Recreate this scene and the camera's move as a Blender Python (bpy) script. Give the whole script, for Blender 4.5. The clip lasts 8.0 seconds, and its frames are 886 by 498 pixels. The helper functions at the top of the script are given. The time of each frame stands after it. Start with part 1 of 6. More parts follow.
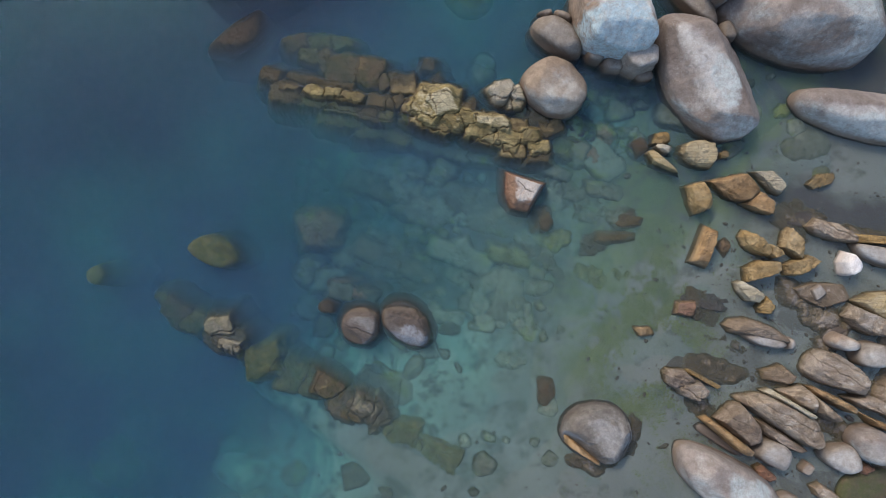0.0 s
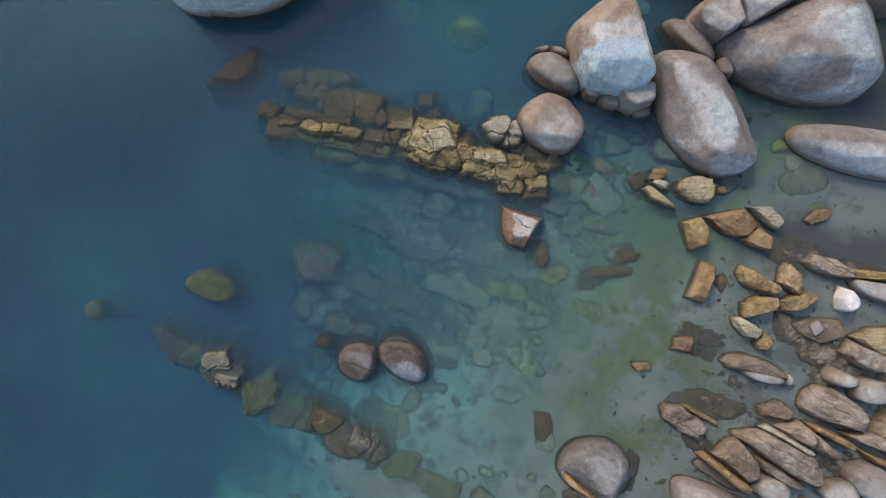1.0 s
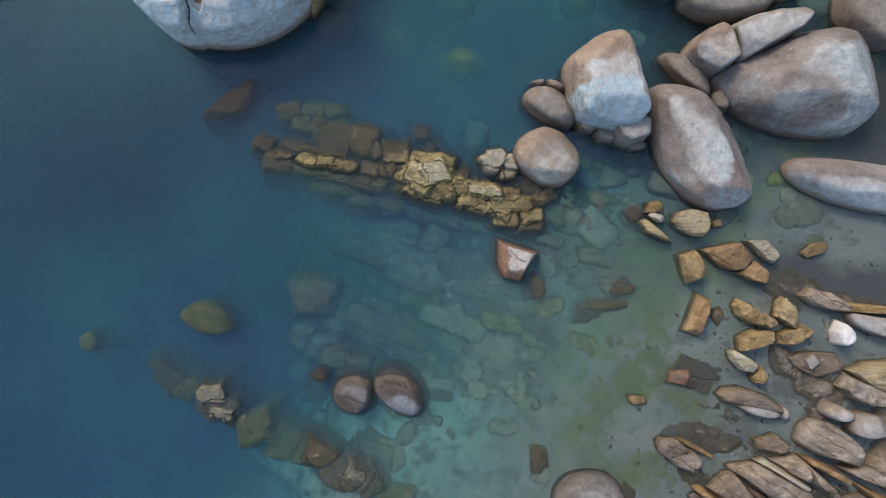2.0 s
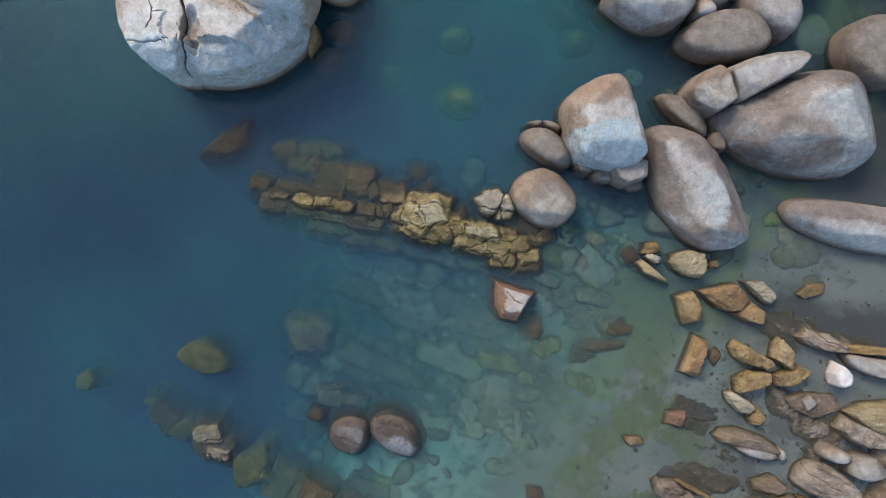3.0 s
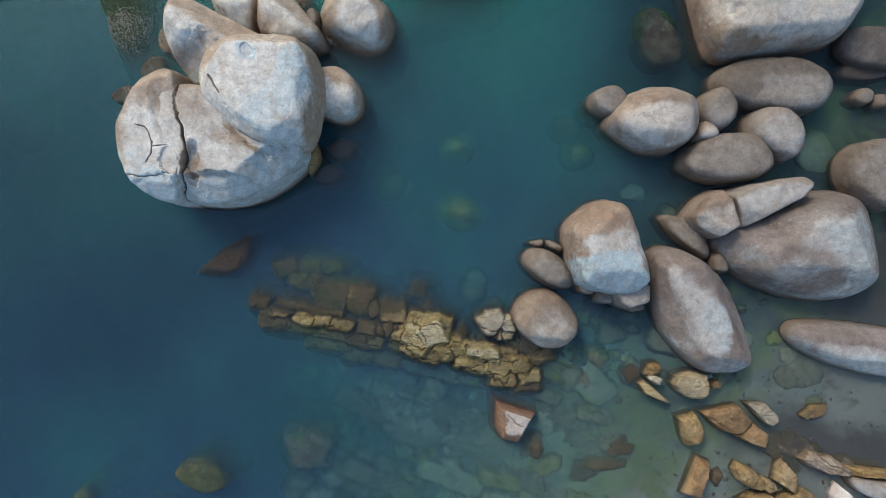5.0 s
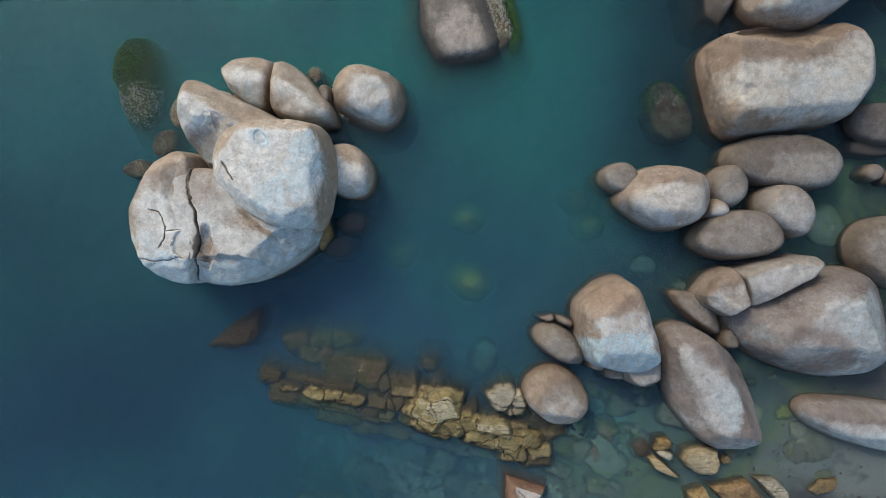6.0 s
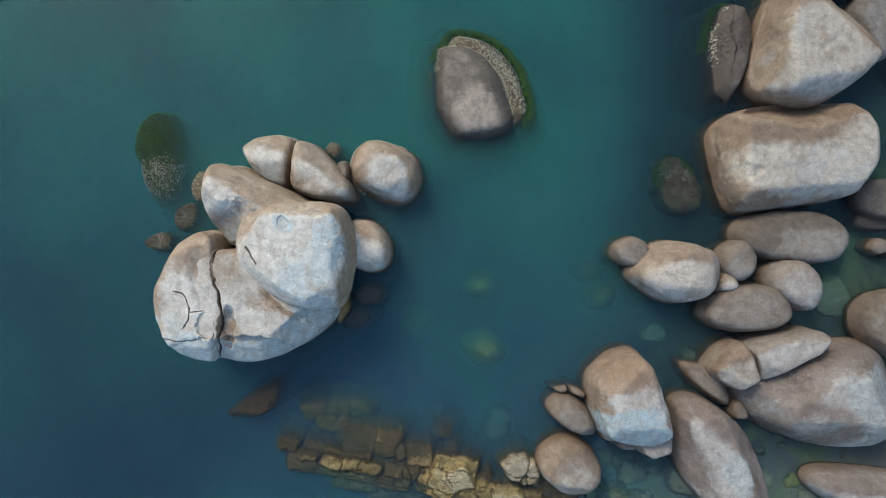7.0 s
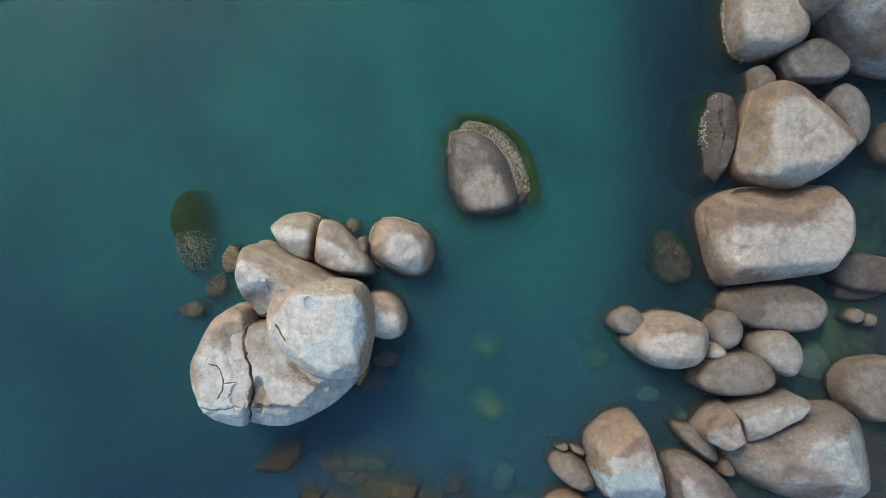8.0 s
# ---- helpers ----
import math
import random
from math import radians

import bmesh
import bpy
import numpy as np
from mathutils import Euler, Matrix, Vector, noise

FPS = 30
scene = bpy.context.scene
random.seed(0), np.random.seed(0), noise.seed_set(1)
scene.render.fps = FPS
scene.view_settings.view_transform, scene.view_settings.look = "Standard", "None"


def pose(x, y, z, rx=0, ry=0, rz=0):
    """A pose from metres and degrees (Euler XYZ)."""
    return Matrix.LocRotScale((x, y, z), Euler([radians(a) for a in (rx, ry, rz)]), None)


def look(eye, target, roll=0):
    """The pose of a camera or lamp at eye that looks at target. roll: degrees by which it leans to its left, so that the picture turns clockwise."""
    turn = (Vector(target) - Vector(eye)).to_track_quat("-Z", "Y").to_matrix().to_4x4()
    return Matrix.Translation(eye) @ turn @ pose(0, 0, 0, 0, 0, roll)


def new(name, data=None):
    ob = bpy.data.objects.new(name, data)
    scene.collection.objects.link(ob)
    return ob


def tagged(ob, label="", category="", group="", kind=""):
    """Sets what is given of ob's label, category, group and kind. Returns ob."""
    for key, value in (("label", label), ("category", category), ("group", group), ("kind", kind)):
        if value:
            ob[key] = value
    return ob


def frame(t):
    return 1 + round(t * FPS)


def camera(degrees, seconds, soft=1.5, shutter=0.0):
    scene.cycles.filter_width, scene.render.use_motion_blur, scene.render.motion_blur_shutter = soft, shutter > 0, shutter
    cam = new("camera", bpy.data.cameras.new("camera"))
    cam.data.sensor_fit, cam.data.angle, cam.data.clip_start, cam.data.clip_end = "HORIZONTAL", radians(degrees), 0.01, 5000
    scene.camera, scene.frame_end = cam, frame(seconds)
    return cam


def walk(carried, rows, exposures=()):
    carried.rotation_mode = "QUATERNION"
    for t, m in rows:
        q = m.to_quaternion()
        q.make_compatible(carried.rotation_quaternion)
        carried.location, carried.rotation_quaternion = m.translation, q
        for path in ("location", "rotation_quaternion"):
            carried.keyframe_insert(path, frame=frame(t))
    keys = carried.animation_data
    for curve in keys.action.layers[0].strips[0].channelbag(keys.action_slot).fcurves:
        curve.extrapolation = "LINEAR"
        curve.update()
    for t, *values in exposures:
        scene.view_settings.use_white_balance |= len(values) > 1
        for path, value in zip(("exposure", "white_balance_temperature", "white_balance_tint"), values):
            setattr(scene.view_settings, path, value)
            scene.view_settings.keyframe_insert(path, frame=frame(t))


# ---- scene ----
cam = camera(74.0, 8.0, soft=0.4)
PATH = [
    # seconds, x, y, z, degrees about x, y, z
    (0, 0.000, -0.003, 13.268, -0.75, -0.41, 0.33),
    (0.5, 0.013, 0.330, 13.244, -0.45, -0.44, 0.38),
    (1, 0.085, 0.735, 13.261, -0.49, -0.29, 0.36),
    (2.5, 0.229, 1.848, 13.236, -0.26, -0.29, 0.44),
    (3, 0.278, 2.352, 13.236, -0.31, -0.19, 0.47),
    (3.5, 0.291, 2.885, 13.210, -0.17, -0.22, 0.50),
    (4, 0.324, 3.500, 13.185, -0.09, -0.14, 0.56),
    (4.5, 0.283, 4.172, 13.157, 0.05, -0.25, 0.61),
    (6, -0.064, 6.561, 13.191, 0.27, -0.34, 0.80),
    (6.5, -0.286, 7.332, 13.250, 0.56, -0.46, 0.86),
    (7, -0.484, 8.057, 13.489, 0.86, -0.53, 0.88),
    (7.5, -0.681, 8.826, 13.960, 1.01, -0.68, 0.93),
    (8, -0.833, 9.600, 14.640, 1.38, -0.68, 1.05),
]
walk(cam, [(t, pose(x, y, z, rx, ry, rz)) for t, x, y, z, rx, ry, rz in PATH], exposures=[(0.0, 0.03, 6450, 12.0), (3.0, 0.0, 6450, 11.0), (6.0, -0.24, 6450, 7.0), (8.0, -0.22, 6500, 6.0)])

# ---- world and light: a bright veiled sky with a soft high sun ----
SUN_EL, SUN_AZ = radians(42), radians(-36)
world = bpy.data.worlds.new("sky")
world.use_nodes = True
scene.world = world
wn, wl = world.node_tree.nodes, world.node_tree.links
sky = wn.new("ShaderNodeTexSky")
sky.sky_type, sky.sun_disc = "NISHITA", False
sky.sun_elevation, sky.sun_rotation = SUN_EL, SUN_AZ
sky.air_density, sky.dust_density, sky.ozone_density = 1.0, 2.0, 1.5
wl.new(sky.outputs["Color"], wn["Background"].inputs["Color"])
wn["Background"].inputs["Strength"].default_value = 0.232
sun = new("sun", bpy.data.lights.new("sun", "SUN"))
sun.data.energy, sun.data.angle, sun.data.color = 2.05, radians(18), (1.0, 0.885, 0.76)
d = Vector((math.sin(SUN_AZ) * math.cos(SUN_EL), math.cos(SUN_AZ) * math.cos(SUN_EL), math.sin(SUN_EL)))
sun.matrix_world = look(d * 60, (0, 0, 0))
scene.cycles.transparent_max_bounces = 40


# ---- materials ----
class Nodes:
    """A small shorthand for building node materials."""

    def __init__(self, name):
        self.mat = bpy.data.materials.new(name)
        self.mat.use_nodes = True
        self.nodes, self.links = self.mat.node_tree.nodes, self.mat.node_tree.links
        self.bsdf = self.nodes["Principled BSDF"]
        self.geo = self.nodes.new("ShaderNodeNewGeometry")

    def put(self, sock, value):
        if hasattr(value, "node"):
            self.links.new(value, sock)
        else:
            sock.default_value = value

    def noise(self, scale, detail=4, rough=0.55, vec=None, warp=0.0):
        n = self.nodes.new("ShaderNodeTexNoise")
        n.inputs["Scale"].default_value, n.inputs["Detail"].default_value = scale, detail
        n.inputs["Roughness"].default_value, n.inputs["Distortion"].default_value = rough, warp
        self.links.new(vec or self.geo.outputs["Position"], n.inputs["Vector"])
        return n.outputs["Fac"]

    def cells(self, scale, feature="F1", vec=None):
        n = self.nodes.new("ShaderNodeTexVoronoi")
        n.feature = feature
        n.inputs["Scale"].default_value = scale
        self.links.new(vec or self.geo.outputs["Position"], n.inputs["Vector"])
        return n.outputs["Distance"]

    def math(self, op, a, b=0.0, clamp=False):
        n = self.nodes.new("ShaderNodeMath")
        n.operation, n.use_clamp = op, clamp
        self.put(n.inputs[0], a), self.put(n.inputs[1], b)
        return n.outputs[0]

    def span(self, value, lo, hi, to_lo=0.0, to_hi=1.0):
        n = self.nodes.new("ShaderNodeMapRange")
        n.interpolation_type = "SMOOTHSTEP"
        self.put(n.inputs["Value"], value)
        for key, v in (("From Min", lo), ("From Max", hi), ("To Min", to_lo), ("To Max", to_hi)):
            n.inputs[key].default_value = v
        return n.outputs[0]

    def mix(self, fac, a, b, how="MIX"):
        n = self.nodes.new("ShaderNodeMix")
        n.data_type, n.blend_type = "RGBA", how
        self.put(n.inputs[0], fac)
        for sock, v in ((n.inputs[6], a), (n.inputs[7], b)):
            self.put(sock, v if hasattr(v, "node") else (*v, 1))
        return n.outputs[2]

    def stretch(self, sx, sy, sz, turn=0.0):
        n = self.nodes.new("ShaderNodeMapping")
        n.inputs["Scale"].default_value = (sx, sy, sz)
        n.inputs["Rotation"].default_value = (0, 0, radians(turn))
        self.links.new(self.geo.outputs["Position"], n.inputs["Vector"])
        return n.outputs[0]

    def warped(self, amount):
        n = self.nodes.new("ShaderNodeTexNoise")
        n.inputs["Scale"].default_value, n.inputs["Detail"].default_value = 1.6, 4
        self.links.new(self.geo.outputs["Position"], n.inputs["Vector"])
        m = self.nodes.new("ShaderNodeVectorMath")
        m.operation = "MULTIPLY_ADD"
        self.links.new(n.outputs["Color"], m.inputs[0])
        m.inputs[1].default_value = (amount,) * 3
        self.links.new(self.geo.outputs["Position"], m.inputs[2])
        return m.outputs[0]

    def xyz(self, sock):
        n = self.nodes.new("ShaderNodeSeparateXYZ")
        self.links.new(sock, n.inputs[0])
        return n.outputs

    def rand(self):
        return self.nodes.new("ShaderNodeObjectInfo").outputs["Random"]

    def bump(self, height, strength, dist, normal=None):
        n = self.nodes.new("ShaderNodeBump")
        n.inputs["Strength"].default_value, n.inputs["Distance"].default_value = strength, dist
        self.links.new(height, n.inputs["Height"])
        if normal:
            self.links.new(normal, n.inputs["Normal"])
        return n.outputs[0]

    def done(self, color, rough, normal=None, spec=0.4):
        self.put(self.bsdf.inputs["Base Color"], color)
        self.put(self.bsdf.inputs["Roughness"], rough)
        self.bsdf.inputs["Specular IOR Level"].default_value = spec
        if normal:
            self.links.new(normal, self.bsdf.inputs["Normal"])
        return self.mat


def granite(name, a, b, pale, top_pale=0.5, tide=(0.125, 0.095, 0.068), tide_top=0.3, cool=(0.40, 0.47, 0.50), cool_amount=0.4):
    """Rounded granite: two body colours, an upper side paler from bleaching and painted top light, cool tints of lichen
    and sky light, a brown tide stain near the water. The mesh's wear layer tells where a rock is pale (red), cool
    (green), left brown (blue) and cracked (alpha)."""
    g = Nodes(name)
    wear = g.nodes.new("ShaderNodeAttribute")
    wear.attribute_name = "wear"
    marks = g.nodes.new("ShaderNodeSeparateColor")
    g.links.new(wear.outputs["Color"], marks.inputs[0])
    bleached, lichen_sky, bare = marks.outputs
    low, mid, fine = g.noise(0.9, 3), g.noise(3.6, 10, 0.74, warp=0.25), g.noise(34, 4, 0.65)
    color = g.mix(g.span(low, 0.38, 0.62), a, b)
    color = g.mix(g.span(g.noise(1.7, 6, 0.62, warp=0.8), 0.48, 0.66, 0, 0.5), color, tuple(v * k for v, k in zip(a, (0.68, 0.62, 0.6))))
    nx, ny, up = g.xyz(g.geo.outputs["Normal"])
    # upward faces paler: bleaching, and top light put into the colour
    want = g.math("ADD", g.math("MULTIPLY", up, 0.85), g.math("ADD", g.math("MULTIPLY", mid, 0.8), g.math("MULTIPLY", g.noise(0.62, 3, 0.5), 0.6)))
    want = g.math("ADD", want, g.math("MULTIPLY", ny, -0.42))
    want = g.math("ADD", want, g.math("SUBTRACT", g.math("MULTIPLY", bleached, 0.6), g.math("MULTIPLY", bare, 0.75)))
    edge = 1.72 - 0.5 * top_pale
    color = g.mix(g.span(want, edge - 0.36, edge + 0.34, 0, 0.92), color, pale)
    grime = g.span(g.noise(2.3, 8, 0.72, warp=0.7), 0.48, 0.66, 0, 0.5)
    color = g.mix(grime, color, tuple(0.8 * v for v in b))
    # cool grey lichen in blotches, and blue sky light painted on south slopes
    south = g.math("MULTIPLY", ny, -0.2)
    blot = g.math("ADD", g.math("ADD", g.noise(0.9, 5, 0.6, warp=0.6), south), g.math("MULTIPLY", lichen_sky, 0.5))
    blot = g.math("MULTIPLY", g.span(blot, 0.56, 0.78), g.span(g.noise(8, 7, 0.72), 0.28, 0.58, 0.15, 1.0))
    color = g.mix(g.math("MULTIPLY", blot, cool_amount), color, cool)
    scab = g.math("MULTIPLY", g.span(g.noise(13, 6, 0.75), 0.56, 0.62), g.span(g.math("ADD", g.noise(1.1, 4, 0.6), g.math("MULTIPLY", lichen_sky, 0.2)), 0.5, 0.62))
    color = g.mix(g.math("MULTIPLY", scab, 0.5 * cool_amount), color, (0.27, 0.285, 0.25))
    # grain, dark flecks, pits and weather streaks
    color = g.mix(0.2, color, g.mix(g.span(fine, 0.28, 0.72), (0.5, 0.48, 0.46), (1.36, 1.35, 1.34)), "MULTIPLY")
    color = g.mix(0.5, color, g.mix(g.span(g.noise(6, 10, 0.76, warp=0.3), 0.36, 0.64), (0.62, 0.6, 0.58), (1.24, 1.24, 1.24)), "MULTIPLY")
    streak = g.span(g.noise(3.0, 6, 0.65, g.stretch(1.0, 0.35, 0.5, 24)), 0.5, 0.68, 0, 0.35)
    color = g.mix(streak, color, tuple(1.15 * v for v in a))
    pits = g.math("MULTIPLY", g.span(g.noise(9, 5, 0.65), 0.62, 0.72), 0.4)
    color = g.mix(pits, color, (0.12, 0.095, 0.08))
    flake = g.math("MULTIPLY", g.span(g.noise(16, 7, 0.75), 0.55, 0.62), g.span(g.noise(1.7, 4, 0.6), 0.46, 0.6))
    color = g.mix(g.math("MULTIPLY", flake, 0.25), color, tuple(1.12 * v for v in pale))
    color = g.mix(g.math("MULTIPLY", wear.outputs["Alpha"], 0.85), color, (0.05, 0.042, 0.036))
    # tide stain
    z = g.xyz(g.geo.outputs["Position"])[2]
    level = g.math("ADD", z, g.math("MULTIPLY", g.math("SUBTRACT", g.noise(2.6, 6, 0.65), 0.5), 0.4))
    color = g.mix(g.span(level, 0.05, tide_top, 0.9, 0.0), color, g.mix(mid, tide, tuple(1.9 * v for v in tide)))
    tone = g.math("ADD", g.math("MULTIPLY", g.rand(), 0.24), 0.88)
    color = g.mix(1.0, color, g.mix(tone, (0, 0, 0), (1, 1, 1)), "MULTIPLY")
    wet = g.span(g.math("ADD", z, g.math("MULTIPLY", mid, 0.06)), 0.02, 0.12, 0.3, 0.75)
    n = g.bump(g.noise(17, 8, 0.7), 0.4, 0.03)
    n = g.bump(mid, 0.4, 0.08, n)
    return g.done(color, wet, n, 0.3)


def schist(name, a, b, pale, top_pale=0.35, dark=(0.05, 0.035, 0.02), streak=18.0, turn=-28.0, joints=3.2, tide_top=0.18, crest=0.0, stain=0.0, lines=0.0):
    """Layered rock: streaks along the bedding, dark joints, paler upward faces and crests."""
    g = Nodes(name)
    along = g.stretch(1.6, streak, 4, -turn)
    lay, low, mid = g.noise(1.0, 5, 0.65, along, 0.3), g.noise(1.6, 4), g.noise(7, 6, 0.65)
    color = g.mix(g.span(lay, 0.35, 0.65), a, b)
    color = g.mix(g.span(low, 0.45, 0.7, 0, 0.7), color, tuple(0.62 * v for v in a))
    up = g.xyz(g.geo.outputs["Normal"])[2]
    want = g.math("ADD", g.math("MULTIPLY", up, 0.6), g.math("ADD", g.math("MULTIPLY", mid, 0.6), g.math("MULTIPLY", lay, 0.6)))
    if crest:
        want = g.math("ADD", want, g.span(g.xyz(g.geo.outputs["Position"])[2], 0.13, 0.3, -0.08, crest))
    color = g.mix(g.span(want, 1.46 - 0.45 * top_pale, 1.66 - 0.45 * top_pale), color, pale)
    color = g.mix(g.span(g.noise(1.1, 6, 0.68, warp=0.4), 0.46, 0.66, 0, 0.5), color, tuple(0.55 * (p + q) * k for p, q, k in zip(a, pale, (0.92, 0.95, 1.02))))
    if stain:
        color = g.mix(g.span(g.noise(2.8, 7, 0.72, warp=0.5), 0.48, 0.6, 0, stain), color, tuple(0.4 * v for v in a))
    crack = 0.0 if not joints else g.span(g.cells(joints, "DISTANCE_TO_EDGE", g.stretch(1, 2.2, 1, -turn)), 0.002, 0.022, 0.6, 0.0)
    color = g.mix(crack, color, dark)
    wear = g.nodes.new("ShaderNodeAttribute")
    wear.attribute_name = "wear"
    color = g.mix(g.math("MULTIPLY", wear.outputs["Alpha"], 0.8), color, dark)
    thin = g.span(g.noise(1.0, 3, 0.5, g.stretch(1.2, streak * 2.5, 3, -turn)), 0.58, 0.66, 0, 0.45 if joints else lines)
    color = g.mix(thin, color, dark)
    color = g.mix(0.7, color, g.mix(g.span(g.noise(55, 3, 0.7), 0.3, 0.7), (0.6, 0.6, 0.6), (1.3, 1.3, 1.28)), "MULTIPLY")
    z = g.xyz(g.geo.outputs["Position"])[2]
    level = g.math("ADD", z, g.math("MULTIPLY", g.math("SUBTRACT", mid, 0.5), 0.25))
    color = g.mix(g.span(level, 0.0, tide_top, 0.75, 0.0), color, g.mix(mid, (0.085, 0.062, 0.03), (0.165, 0.12, 0.055)))
    tone = g.math("ADD", g.math("MULTIPLY", g.rand(), 0.4), 0.8)
    color = g.mix(1.0, color, g.mix(tone, (0, 0, 0), (1, 1, 1)), "MULTIPLY")
    n = g.bump(g.noise(26, 6, 0.75), 0.7, 0.05)
    n = g.bump(lay, 0.3, 0.04, n)
    return g.done(color, g.span(level, 0.02, 0.12, 0.35, 0.75), n, 0.35)


def crusted(name, rock, crust, speck, cover=0.5, green=0.0):
    """Rock overgrown with barnacles, mussels or weed."""
    g = Nodes(name)
    mid = g.noise(5, 5, 0.65)
    color = g.mix(g.span(mid, 0.35, 0.65), rock, tuple(0.6 * v for v in rock))
    over = g.span(g.noise(3.2, 5, 0.7), 0.62 - 0.35 * cover, 0.74 - 0.35 * cover)
    color = g.mix(over, color, crust)
    dots = g.math("MULTIPLY", g.span(g.cells(26), 0.12, 0.3, 1.0, 0.0), over)
    color = g.mix(dots, color, speck)
    if green:
        color = g.mix(g.span(g.noise(2.4, 4, 0.7), 0.42, 0.6, 0, green), color, (0.05, 0.085, 0.02))
    color = g.mix(0.7, color, g.mix(g.noise(60, 3, 0.7), (0.5, 0.5, 0.5), (1.5, 1.5, 1.45)), "MULTIPLY")
    wear = g.nodes.new("ShaderNodeAttribute")
    wear.attribute_name = "wear"
    color = g.mix(g.math("MULTIPLY", wear.outputs["Alpha"], 0.8), color, (0.04, 0.035, 0.03))
    n = g.bump(g.noise(22, 6, 0.75), 0.7, 0.04)
    return g.done(color, 0.6, g.bump(mid, 0.6, 0.06, n), 0.35)


